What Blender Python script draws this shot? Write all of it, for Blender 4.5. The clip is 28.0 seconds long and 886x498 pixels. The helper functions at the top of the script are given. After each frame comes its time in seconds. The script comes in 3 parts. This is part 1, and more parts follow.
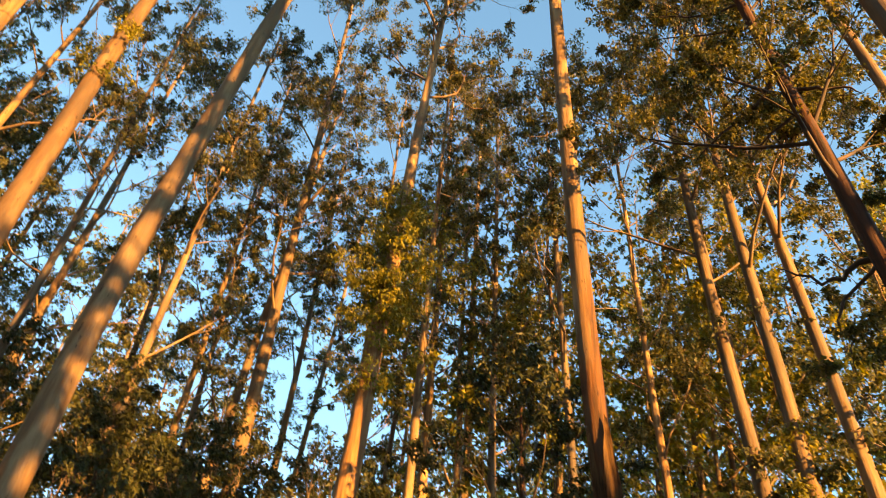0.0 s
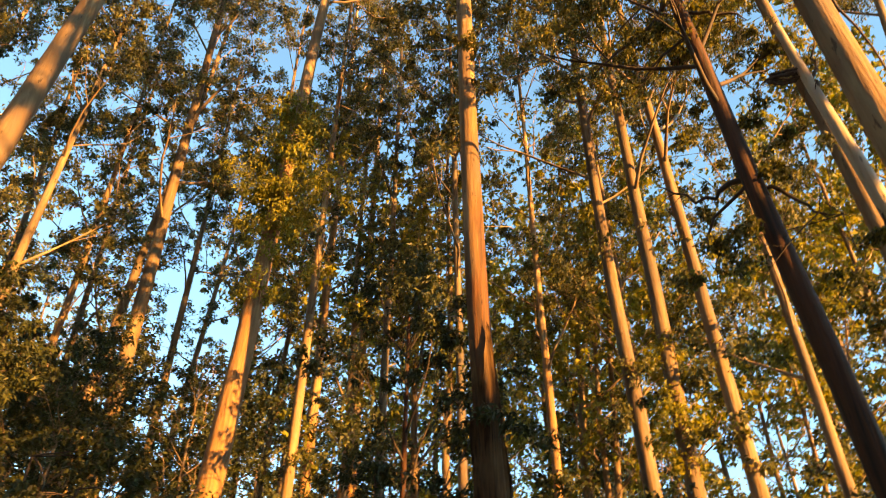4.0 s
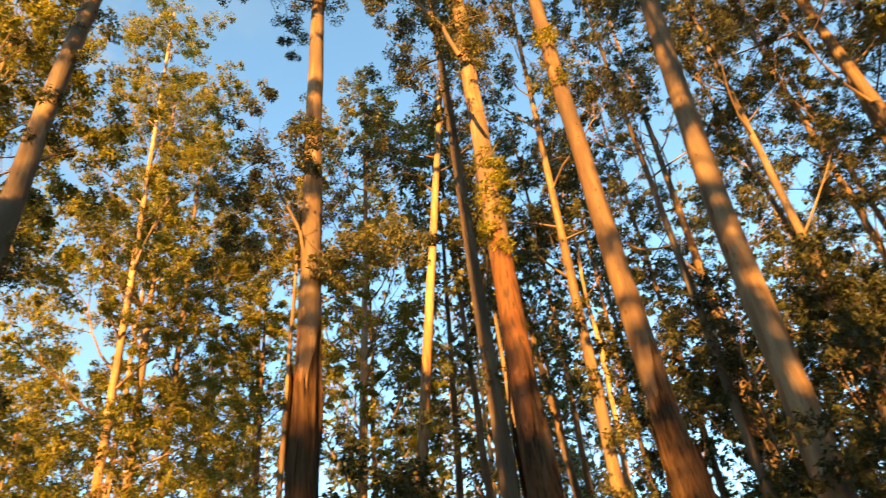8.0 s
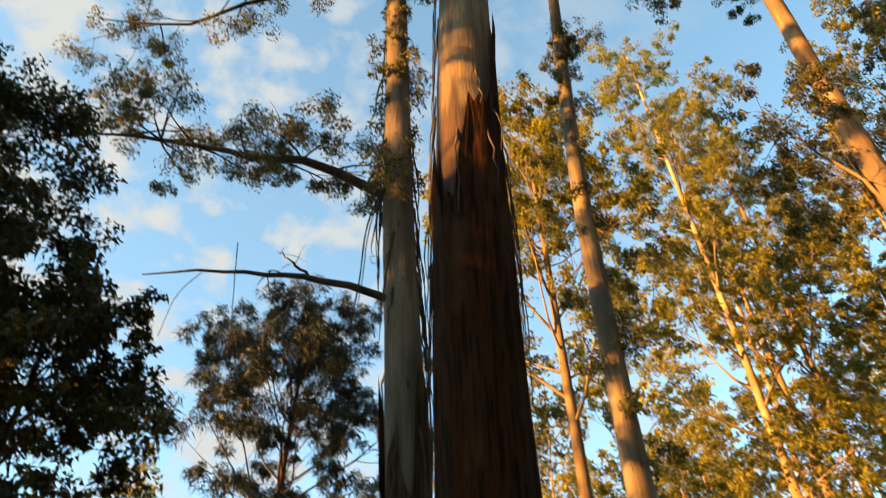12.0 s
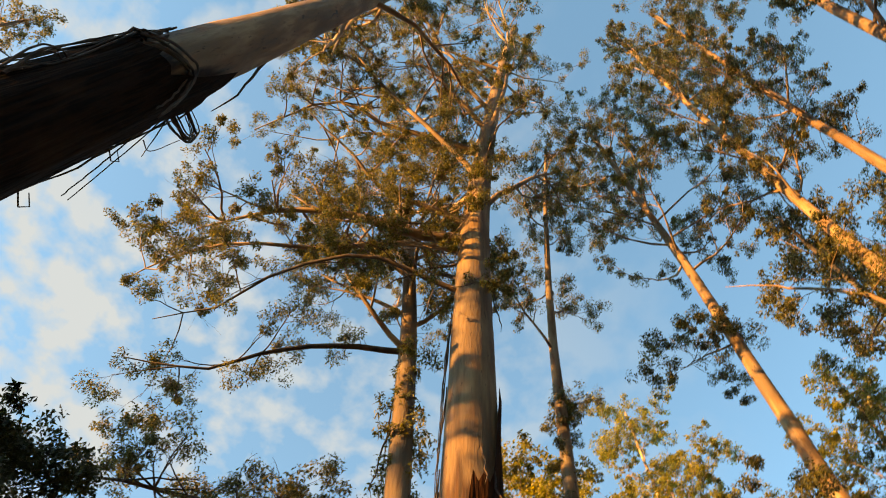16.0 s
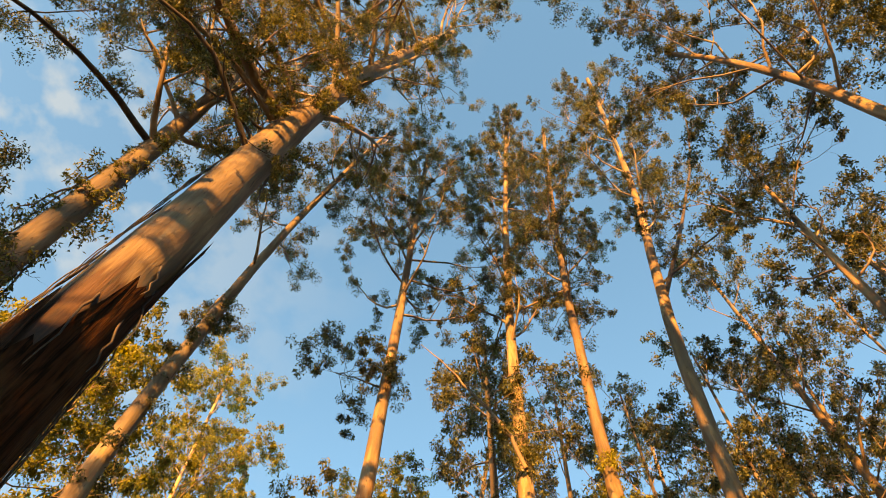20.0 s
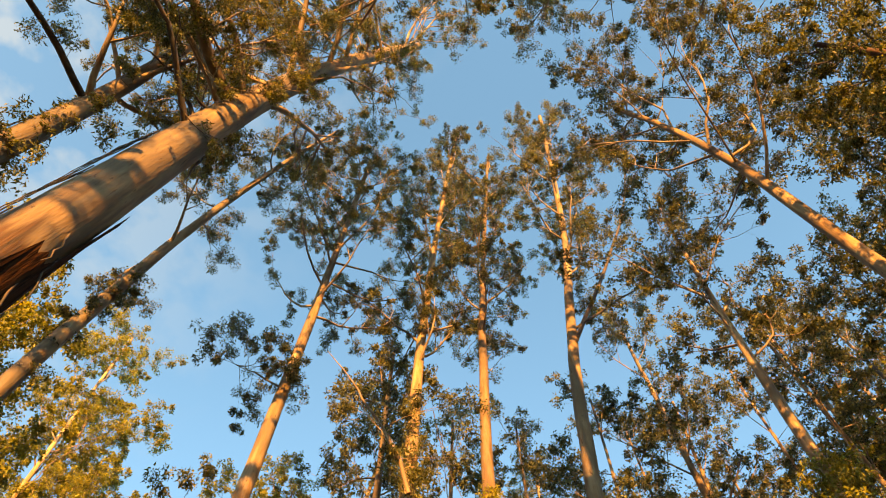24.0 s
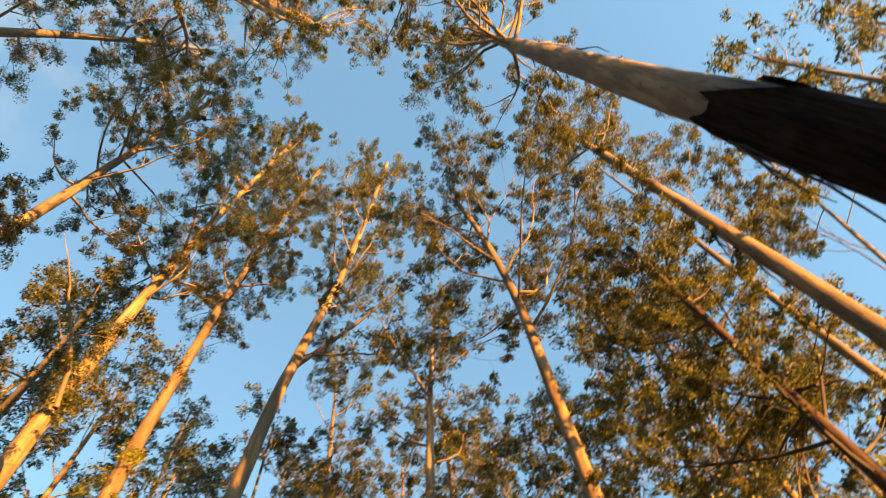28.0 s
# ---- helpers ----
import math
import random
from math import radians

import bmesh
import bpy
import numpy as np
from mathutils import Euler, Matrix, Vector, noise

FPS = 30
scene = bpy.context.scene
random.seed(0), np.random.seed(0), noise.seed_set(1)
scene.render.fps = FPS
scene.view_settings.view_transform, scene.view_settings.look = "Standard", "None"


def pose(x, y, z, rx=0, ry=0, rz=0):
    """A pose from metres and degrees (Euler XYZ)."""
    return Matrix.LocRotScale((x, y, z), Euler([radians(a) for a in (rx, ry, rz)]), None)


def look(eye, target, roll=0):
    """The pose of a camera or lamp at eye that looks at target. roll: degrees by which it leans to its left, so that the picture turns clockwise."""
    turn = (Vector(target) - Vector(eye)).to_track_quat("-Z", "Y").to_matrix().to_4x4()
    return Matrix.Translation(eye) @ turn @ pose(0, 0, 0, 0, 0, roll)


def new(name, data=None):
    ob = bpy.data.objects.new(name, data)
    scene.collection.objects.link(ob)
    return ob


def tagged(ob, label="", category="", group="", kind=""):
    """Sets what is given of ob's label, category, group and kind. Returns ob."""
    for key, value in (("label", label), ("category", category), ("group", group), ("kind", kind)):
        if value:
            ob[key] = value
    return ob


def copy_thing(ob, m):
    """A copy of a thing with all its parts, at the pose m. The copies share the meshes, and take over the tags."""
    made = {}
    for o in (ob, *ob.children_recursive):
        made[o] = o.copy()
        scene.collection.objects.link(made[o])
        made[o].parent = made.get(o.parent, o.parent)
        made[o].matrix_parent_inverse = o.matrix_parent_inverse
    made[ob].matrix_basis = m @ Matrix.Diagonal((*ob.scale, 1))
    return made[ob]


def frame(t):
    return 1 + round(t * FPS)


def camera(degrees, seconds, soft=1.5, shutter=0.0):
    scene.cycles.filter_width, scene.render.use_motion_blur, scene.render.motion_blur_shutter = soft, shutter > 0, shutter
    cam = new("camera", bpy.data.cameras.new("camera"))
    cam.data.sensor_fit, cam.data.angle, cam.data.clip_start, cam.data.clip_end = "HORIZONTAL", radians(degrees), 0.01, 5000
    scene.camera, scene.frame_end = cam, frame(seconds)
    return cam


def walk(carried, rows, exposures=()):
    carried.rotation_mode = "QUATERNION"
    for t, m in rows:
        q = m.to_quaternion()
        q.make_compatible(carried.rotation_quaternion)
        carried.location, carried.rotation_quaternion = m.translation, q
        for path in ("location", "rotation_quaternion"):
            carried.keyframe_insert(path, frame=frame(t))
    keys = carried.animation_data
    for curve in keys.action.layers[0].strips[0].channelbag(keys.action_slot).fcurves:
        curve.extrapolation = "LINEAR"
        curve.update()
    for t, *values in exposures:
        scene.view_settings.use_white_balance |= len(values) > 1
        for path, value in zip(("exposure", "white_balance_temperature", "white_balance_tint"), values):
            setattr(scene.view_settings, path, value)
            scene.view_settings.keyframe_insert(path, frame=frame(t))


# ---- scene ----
cam = camera(61.6, 28.0, soft=0.95, shutter=0.45)
# seconds, place in metres, turn in degrees
PATH = [
    (0, -0.019, -0.052, 1.604, 134.08, -3.43, -59.68),
    (0.5, 0.018, -0.058, 1.610, 132.28, -3.47, -62.49),
    (1, 0.033, -0.079, 1.584, 131.07, -3.15, -64.56),
    (1.5, 0.026, -0.143, 1.607, 130.36, -3.00, -67.24),
    (2, 0.025, -0.194, 1.619, 130.21, -3.14, -69.96),
    (2.5, 0.037, -0.205, 1.635, 130.43, -3.94, -72.93),
    (4.5, 0.244, -0.129, 1.467, 127.47, 2.60, -61.15),
    (5, 0.253, -0.082, 1.458, 127.97, 3.89, -53.46),
    (5.5, 0.267, -0.024, 1.463, 128.70, 4.75, -43.87),
    (6, 0.312, 0.023, 1.453, 129.10, 5.64, -35.02),
    (6.5, 0.338, 0.056, 1.421, 129.67, 6.68, -24.99),
    (7, 0.356, 0.122, 1.393, 129.84, 6.52, -12.53),
    (7.5, 0.361, 0.176, 1.388, 129.28, 6.40, -2.07),
    (8, 0.341, 0.201, 1.376, 128.91, 5.27, 4.24),
    (8.5, 0.312, 0.225, 1.382, 128.60, 4.33, 8.48),
    (9, 0.301, 0.232, 1.362, 128.11, 3.74, 11.66),
    (9.5, 0.320, 0.254, 1.359, 127.65, 3.11, 13.99),
    (10, 0.304, 0.257, 1.363, 127.58, 2.57, 17.06),
    (10.5, 0.272, 0.256, 1.381, 127.28, 3.49, 22.16),
    (11, 0.230, 0.220, 1.363, 127.67, 4.78, 31.60),
    (11.5, 0.313, 0.135, 1.437, 129.89, 2.26, 46.62),
    (12, 0.368, 0.064, 1.472, 132.54, 0.60, 54.46),
    (12.5, 0.332, 0.038, 1.516, 136.33, 0.26, 57.07),
    (13, 0.341, 0.003, 1.555, 140.77, 0.10, 58.36),
    (13.5, 0.379, -0.034, 1.623, 146.13, -0.39, 58.11),
    (15.5, 0.776, -0.444, 1.726, 155.35, -1.01, 53.91),
    (16, 0.811, -0.499, 1.749, 157.58, -1.79, 50.59),
    (16.5, 0.736, -0.553, 1.761, 158.87, -3.49, 43.02),
    (17, 0.622, -0.590, 1.763, 158.76, -4.51, 31.53),
    (17.5, 0.299, -0.464, 1.782, 157.99, -4.23, 18.65),
    (18, -0.096, -0.302, 1.776, 157.26, -3.59, 8.45),
    (18.5, -0.346, -0.135, 1.758, 156.88, -2.69, 2.15),
    (19, -0.538, -0.056, 1.755, 156.99, -2.09, -0.51),
    (19.5, -0.588, 0.004, 1.745, 157.53, -2.00, -1.72),
    (20, -0.608, 0.027, 1.749, 157.99, -1.77, -2.36),
    (20.5, -0.674, 0.056, 1.738, 158.62, -1.41, -2.81),
    (22.5, -0.548, -0.045, 1.784, 159.41, -1.10, -7.63),
    (23, -0.547, -0.098, 1.792, 159.15, -0.88, -10.09),
    (23.5, -0.501, -0.169, 1.815, 158.88, -0.67, -11.80),
    (24, -0.532, -0.220, 1.824, 158.93, -0.45, -13.86),
    (24.5, -0.558, -0.258, 1.813, 159.27, -0.29, -16.47),
    (25, -0.553, -0.252, 1.792, 159.52, -0.31, -21.12),
    (25.5, -0.563, -0.196, 1.766, 157.98, 1.21, -29.75),
    (26, -0.627, -0.144, 1.659, 155.78, 2.11, -35.41),
    (26.5, -0.666, -0.074, 1.615, 153.32, 2.70, -41.19),
    (27, -0.641, 0.004, 1.559, 154.00, 2.78, -44.82),
    (27.5, -0.604, 0.085, 1.585, 157.25, 2.80, -46.33),
    (28, -0.598, 0.160, 1.604, 160.78, 3.61, -51.25),
]
walk(cam, [(t, pose(x, y, z, rx, ry, rz)) for t, x, y, z, rx, ry, rz in PATH], exposures=[(0, 2.72, 11000, 10), (5, 2.84, 11000, 10), (9, 2.58, 10300, 10), (12, 2.65, 11300, 10), (16, 2.57, 11400, 10), (20, 2.61, 11700, 10), (28, 2.80, 11500, 10)])

# ---- light ----
SUN_AZ, SUN_EL = 193.0, 13.5
world = bpy.data.worlds.new("evening_sky")
scene.world = world
world.use_nodes = True
wn, wl = world.node_tree.nodes, world.node_tree.links
wn.clear()
w_out = wn.new("ShaderNodeOutputWorld")
w_bg = wn.new("ShaderNodeBackground")
w_sky = wn.new("ShaderNodeTexSky")
w_sky.sky_type, w_sky.sun_disc = "NISHITA", False
w_sky.sun_elevation, w_sky.sun_rotation = radians(SUN_EL), radians(SUN_AZ)
w_sky.air_density, w_sky.dust_density, w_sky.ozone_density = 0.6, 0.0, 1.6
w_bg.inputs["Strength"].default_value = 0.140
# broken high cloud over the western half of the sky
w_co = wn.new("ShaderNodeTexCoord")
w_map = wn.new("ShaderNodeMapping")
w_map.inputs["Scale"].default_value = (1.0, 1.0, 1.6)
w_big = wn.new("ShaderNodeTexNoise")
w_big.inputs["Scale"].default_value, w_big.inputs["Detail"].default_value = 2.6, 7.0
w_small = wn.new("ShaderNodeTexNoise")
w_small.inputs["Scale"].default_value, w_small.inputs["Detail"].default_value = 17.0, 4.0
w_dot = wn.new("ShaderNodeVectorMath")
w_dot.operation = "DOT_PRODUCT"
w_dot.inputs[1].default_value = (-0.93, -0.30, 0.22)
w_side = wn.new("ShaderNodeMapRange")
w_side.inputs["From Min"].default_value, w_side.inputs["From Max"].default_value = 0.15, 0.75
w_sum = wn.new("ShaderNodeMath")
w_sum.operation = "MULTIPLY_ADD"
w_sum.inputs[1].default_value = 2.0
w_ramp = wn.new("ShaderNodeMapRange")
w_ramp.inputs["From Min"].default_value, w_ramp.inputs["From Max"].default_value = 1.40, 1.78
w_ramp.inputs["To Min"].default_value = 0.08
w_mul = wn.new("ShaderNodeMath")
w_mul.operation = "MULTIPLY"
w_mix = wn.new("ShaderNodeMix")
w_mix.data_type = "RGBA"
w_mix.inputs["B"].default_value = (0.67, 0.89, 1.27, 1)
wl.new(w_co.outputs["Generated"], w_map.inputs["Vector"])
wl.new(w_map.outputs["Vector"], w_big.inputs["Vector"])
wl.new(w_map.outputs["Vector"], w_small.inputs["Vector"])
wl.new(w_co.outputs["Generated"], w_dot.inputs[0])
wl.new(w_dot.outputs["Value"], w_side.inputs["Value"])
wl.new(w_small.outputs["Fac"], w_sum.inputs[0])
wl.new(w_big.outputs["Fac"], w_sum.inputs[2])
wl.new(w_sum.outputs["Value"], w_ramp.inputs["Value"])
wl.new(w_ramp.outputs["Result"], w_mul.inputs[0])
wl.new(w_side.outputs["Result"], w_mul.inputs[1])
wl.new(w_mul.outputs["Value"], w_mix.inputs["Factor"])
w_tint = wn.new("ShaderNodeMix")
w_tint.data_type, w_tint.blend_type = "RGBA", "MULTIPLY"
w_tint.inputs["Factor"].default_value = 1.0
w_tint.inputs["B"].default_value = (0.62, 0.98, 1.07, 1)
wl.new(w_sky.outputs["Color"], w_tint.inputs["A"])
wl.new(w_tint.outputs["Result"], w_mix.inputs["A"])
wl.new(w_mix.outputs["Result"], w_bg.inputs["Color"])
wl.new(w_bg.outputs["Background"], w_out.inputs["Surface"])

sun = new("sun", bpy.data.lights.new("sun", "SUN"))
sun.data.energy, sun.data.angle, sun.data.color = 5.0, radians(0.6), (1.0, 0.54, 0.20)
az, el = radians(SUN_AZ), radians(SUN_EL)
SUN_WAY = Vector((math.sin(az) * math.cos(el), math.cos(az) * math.cos(el), math.sin(el)))
sun.matrix_world = look(SUN_WAY * 200, (0, 0, 0))


def moon():
    """The pale daytime moon, half a degree wide, high in the east."""
    m = bpy.data.materials.new("moonlight")
    m.use_nodes = True
    n, l = m.node_tree.nodes, m.node_tree.links
    n.clear()
    glow, out, tex, tone = (n.new(k) for k in ("ShaderNodeEmission", "ShaderNodeOutputMaterial", "ShaderNodeTexNoise", "ShaderNodeValToRGB"))
    tex.inputs["Scale"].default_value = 0.12
    tone.color_ramp.elements[0].color, tone.color_ramp.elements[1].color = (0.42, 0.56, 0.76, 1), (0.60, 0.74, 0.92, 1)
    glow.inputs["Strength"].default_value = 0.24
    l.new(tex.outputs["Fac"], tone.inputs["Fac"])
    l.new(tone.outputs["Color"], glow.inputs["Color"])
    l.new(glow.outputs["Emission"], out.inputs["Surface"])
    bm = bmesh.new()
    bmesh.ops.create_icosphere(bm, subdivisions=4, radius=14.0)
    me = bpy.data.meshes.new("moon")
    bm.to_mesh(me)
    bm.free()
    me.materials.append(m)
    a, e = radians(98.6), radians(70.0)
    ob = tagged(new("moon", me), "pale daytime moon in the clear evening sky", "moon", kind="structure")
    ob.location = Vector((math.sin(a) * math.cos(e), math.cos(a) * math.cos(e), math.sin(e))) * 3000


moon()

# ---- materials ----
def shader(name):
    m = bpy.data.materials.new(name)
    m.use_nodes = True
    return m, m.node_tree.nodes, m.node_tree.links, m.node_tree.nodes["Principled BSDF"]


def noise_at(nodes, links, scale, detail=5.0, stretch=(1, 1, 1), source="Object"):
    co, mp, nz = nodes.new("ShaderNodeTexCoord"), nodes.new("ShaderNodeMapping"), nodes.new("ShaderNodeTexNoise")
    mp.inputs["Scale"].default_value = stretch
    nz.inputs["Scale"].default_value, nz.inputs["Detail"].default_value = scale, detail
    links.new(co.outputs[source], mp.inputs["Vector"])
    links.new(mp.outputs["Vector"], nz.inputs["Vector"])
    return nz.outputs["Fac"]


def ramp(nodes, links, fac, stops):
    r = nodes.new("ShaderNodeValToRGB")
    while len(r.color_ramp.elements) < len(stops):
        r.color_ramp.elements.new(0.5)
    for e, (p, c) in zip(r.color_ramp.elements, stops):
        e.position, e.color = p, (*c, 1)
    links.new(fac, r.inputs["Fac"])
    return r.outputs["Color"]


def blend(nodes, links, fac, a, b, mode="MIX"):
    m = nodes.new("ShaderNodeMix")
    m.data_type, m.blend_type = "RGBA", mode
    for socket, v in ((m.inputs["Factor"], fac), (m.inputs["A"], a), (m.inputs["B"], b)):
        if isinstance(v, (int, float)):
            socket.default_value = v
        elif isinstance(v, tuple):
            socket.default_value = (*v, 1)
        else:
            links.new(v, socket)
    return m.outputs["Result"]


def bumped(nodes, links, bsdf, height, strength, distance):
    b = nodes.new("ShaderNodeBump")
    b.inputs["Strength"].default_value, b.inputs["Distance"].default_value = strength, distance
    links.new(height, b.inputs["Height"])
    links.new(b.outputs["Normal"], bsdf.inputs["Normal"])


def gum_bark(name, stocking, pale, tan, grey, rough_dark, rough_red):
    """Smooth gum bark that sheds in strips over a fibrous stocking of old bark up to about that height."""
    m, n, l, bsdf = shader(name)
    streak = noise_at(n, l, 3.2, 6, (1.6, 1.6, 0.16))
    patch = noise_at(n, l, 0.9, 4, (1.0, 1.0, 0.35))
    fine = noise_at(n, l, 22, 5, (1.0, 1.0, 0.10))
    smooth = ramp(n, l, streak, [(0.30, grey), (0.46, tan), (0.60, pale), (0.80, tan)])
    smooth = blend(n, l, ramp(n, l, patch, [(0.42, (0, 0, 0)), (0.62, (0.75, 0.75, 0.75))]), smooth, grey)
    smooth = blend(n, l, ramp(n, l, fine, [(0.60, (0, 0, 0)), (0.72, (0.45, 0.45, 0.45))]), smooth, rough_red)
    rough = ramp(n, l, noise_at(n, l, 7.5, 8, (1.5, 1.5, 0.10)), [(0.32, rough_dark), (0.55, rough_red), (0.74, rough_dark)])
    rough = blend(n, l, ramp(n, l, patch, [(0.55, (0, 0, 0)), (0.75, (0.3, 0.3, 0.3))]), rough, tan)
    # the stocking's torn upper edge
    co, sep = n.new("ShaderNodeTexCoord"), n.new("ShaderNodeSeparateXYZ")
    l.new(co.outputs["Object"], sep.inputs["Vector"])
    tear = n.new("ShaderNodeMath")
    tear.operation = "MULTIPLY_ADD"
    tear.inputs[1].default_value = -9.0
    l.new(noise_at(n, l, 1.7, 5, (1.8, 1.8, 0.12)), tear.inputs[0])
    l.new(sep.outputs["Z"], tear.inputs[2])
    edge = n.new("ShaderNodeMapRange")
    edge.inputs["From Min"].default_value, edge.inputs["From Max"].default_value = stocking - 5.2, stocking - 4.4
    l.new(tear.outputs["Value"], edge.inputs["Value"])
    # short dark cracks and scars, and a tone of its own for each tree
    crack = ramp(n, l, noise_at(n, l, 13, 3, (1.0, 1.0, 0.22)), [(0.66, (1, 1, 1)), (0.71, (0.38, 0.34, 0.32))])
    bark = blend(n, l, 1.0, blend(n, l, edge.outputs["Result"], rough, smooth), crack, "MULTIPLY")
    info = n.new("ShaderNodeObjectInfo")
    tone = ramp(n, l, info.outputs["Random"], [(0.0, (0.66, 0.62, 0.60)), (0.5, (0.92, 0.90, 0.88)), (1.0, (1.14, 1.10, 1.02))])
    l.new(blend(n, l, 1.0, bark, tone, "MULTIPLY"), bsdf.inputs["Base Color"])
    bsdf.inputs["Roughness"].default_value = 0.78
    bsdf.inputs["Specular IOR Level"].default_value = 0.25
    bumped(n, l, bsdf, fine, 0.55, 0.03)
    return m


PALE, TAN, GREY = (0.225, 0.158, 0.098), (0.145, 0.088, 0.048), (0.085, 0.064, 0.046)
DARK, RED = (0.030, 0.016, 0.009), (0.115, 0.046, 0.018)
BARKS = {s: gum_bark(f"gum_bark_{s}", s, PALE, TAN, GREY, DARK, RED) for s in (2, 6, 9, 11)}
BARKS["stocking"] = gum_bark("dark_stocking_bark", 11, (0.22, 0.155, 0.092), (0.135, 0.084, 0.046), (0.075, 0.058, 0.043), (0.010, 0.005, 0.004), (0.050, 0.020, 0.009))
# dark stocking bark, blackened further so its colour carries the shade
BARKS["collar"] = gum_bark("shade_blackened_collar_bark", 11, PALE, TAN, GREY, (0.005, 0.003, 0.002), (0.018, 0.008, 0.005))
BARKS["old"] = gum_bark("old_bark", 60, TAN, TAN, GREY, (0.018, 0.010, 0.007), (0.070, 0.026, 0.012))
BARKS["red"] = gum_bark("red_gum_bark", 14, PALE, (0.40, 0.25, 0.14), GREY, (0.105, 0.058, 0.030), (0.25, 0.135, 0.066))
BARKS["grizzled"] = gum_bark("grizzled_bark", 2, (0.19, 0.145, 0.10), (0.12, 0.08, 0.05), (0.065, 0.052, 0.040), DARK, RED)
BARKS["banded"] = gum_bark("banded_bark", 9, (0.25, 0.17, 0.10), (0.15, 0.085, 0.042), (0.085, 0.058, 0.040), DARK, (0.10, 0.042, 0.018))
BARKS["grey"] = gum_bark("grey_dead_wood", 0, (0.46, 0.41, 0.34), (0.36, 0.30, 0.23), (0.25, 0.22, 0.19), DARK, (0.15, 0.09, 0.05))


def limb_bark():
    m, n, l, bsdf = shader("limb_bark")
    streak = noise_at(n, l, 1.3, 6)
    col = ramp(n, l, streak, [(0.34, (0.060, 0.036, 0.021)), (0.5, (0.125, 0.076, 0.042)), (0.66, (0.22, 0.150, 0.090))])
    l.new(col, bsdf.inputs["Base Color"])
    bsdf.inputs["Roughness"].default_value = 0.8
    bumped(n, l, bsdf, noise_at(n, l, 14, 5), 0.4, 0.02)
    return m


LIMB = limb_bark()


def plain_bark(name, a, b):
    m, n, l, bsdf = shader(name)
    l.new(ramp(n, l, noise_at(n, l, 4, 6), [(0.35, a), (0.65, b)]), bsdf.inputs["Base Color"])
    bsdf.inputs["Roughness"].default_value = 0.85
    return m


def old_bark(name, dark, red, tan):
    """Fibrous bark: long furrows, ragged threads and paler scars."""
    m, n, l, bsdf = shader(name)
    fib = noise_at(n, l, 9.0, 8, (1.6, 1.6, 0.07))
    scar = noise_at(n, l, 1.6, 5, (1.3, 1.3, 0.4))
    col = ramp(n, l, fib, [(0.30, dark), (0.50, red), (0.60, dark), (0.74, red)])
    col = blend(n, l, ramp(n, l, scar, [(0.54, (0, 0, 0)), (0.66, (0.55, 0.55, 0.55))]), col, tan)
    l.new(col, bsdf.inputs["Base Color"])
    bsdf.inputs["Roughness"].default_value = 0.9
    bsdf.inputs["Specular IOR Level"].default_value = 0.04
    bumped(n, l, bsdf, fib, 0.9, 0.06)
    return m


STOCKING = {
    "stocking": old_bark("red_brown_stocking", (0.007, 0.0035, 0.002), (0.038, 0.014, 0.006), (0.070, 0.033, 0.015)),
    # near-black tones: dark bark with the shade on it painted in
    "collar": old_bark("shade_blackened_stocking", (0.004, 0.0025, 0.002), (0.015, 0.007, 0.004), (0.032, 0.016, 0.009)),
}
for s in (6, 9, 11, "banded", "grizzled"):
    STOCKING[s] = old_bark(f"brown_stocking_{s}", (0.024, 0.014, 0.010), (0.072, 0.040, 0.022), (0.135, 0.086, 0.050))
STRIP = plain_bark("peeling_bark", (0.010, 0.007, 0.005), (0.050, 0.028, 0.018))
# dark limb bark; gum limbs in shade get it too, shade put into colour
DARK_OR_SHADED_LIMB = plain_bark("dark_or_shaded_limb_bark", (0.016, 0.011, 0.009), (0.058, 0.034, 0.021))


def foliage(name, a, b, c, glow):
    """Leaves whose colour varies leaf by leaf and bough by bough; some of the light passes through them."""
    m, n, l, bsdf = shader(name)
    geo = n.new("ShaderNodeNewGeometry")
    leaf = ramp(n, l, geo.outputs["Random Per Island"], [(0.0, a), (0.5, b), (1.0, c)])
    bough = ramp(n, l, noise_at(n, l, 0.55, 3), [(0.35, (0.70, 0.72, 0.66)), (0.65, (1.18, 1.10, 0.95))])
    col = blend(n, l, 1.0, leaf, bough, "MULTIPLY")
    l.new(col, bsdf.inputs["Base Color"])
    bsdf.inputs["Roughness"].default_value = 0.50
    bsdf.inputs["Specular IOR Level"].default_value = 0.22
    tr, mx = n.new("ShaderNodeBsdfTranslucent"), n.new("ShaderNodeMixShader")
    l.new(blend(n, l, 1.0, col, (1.20, 1.15, 0.55), "MULTIPLY"), tr.inputs["Color"])
    mx.inputs["Fac"].default_value = glow
    l.new(bsdf.outputs["BSDF"], mx.inputs[1])
    l.new(tr.outputs["BSDF"], mx.inputs[2])
    l.new(mx.outputs["Shader"], n["Material Output"].inputs["Surface"])
    return m


LEAF = {
    "gum": foliage("gum_leaves", (0.024, 0.031, 0.019), (0.074, 0.080, 0.040), (0.155, 0.145, 0.062), 0.42),
    # gold: yellow shoots, and gum crowns with the low sun put into the colour
    "gold": foliage("golden_sunlit_gum_leaves", (0.084, 0.094, 0.024), (0.158, 0.158, 0.037), (0.245, 0.222, 0.055), 0.45),
    # dark: blackwood tone, also worn by other leaves to carry their shade
    "dark": foliage("dark_or_shaded_leaves", (0.018, 0.025, 0.012), (0.034, 0.042, 0.016), (0.062, 0.064, 0.023), 0.28),
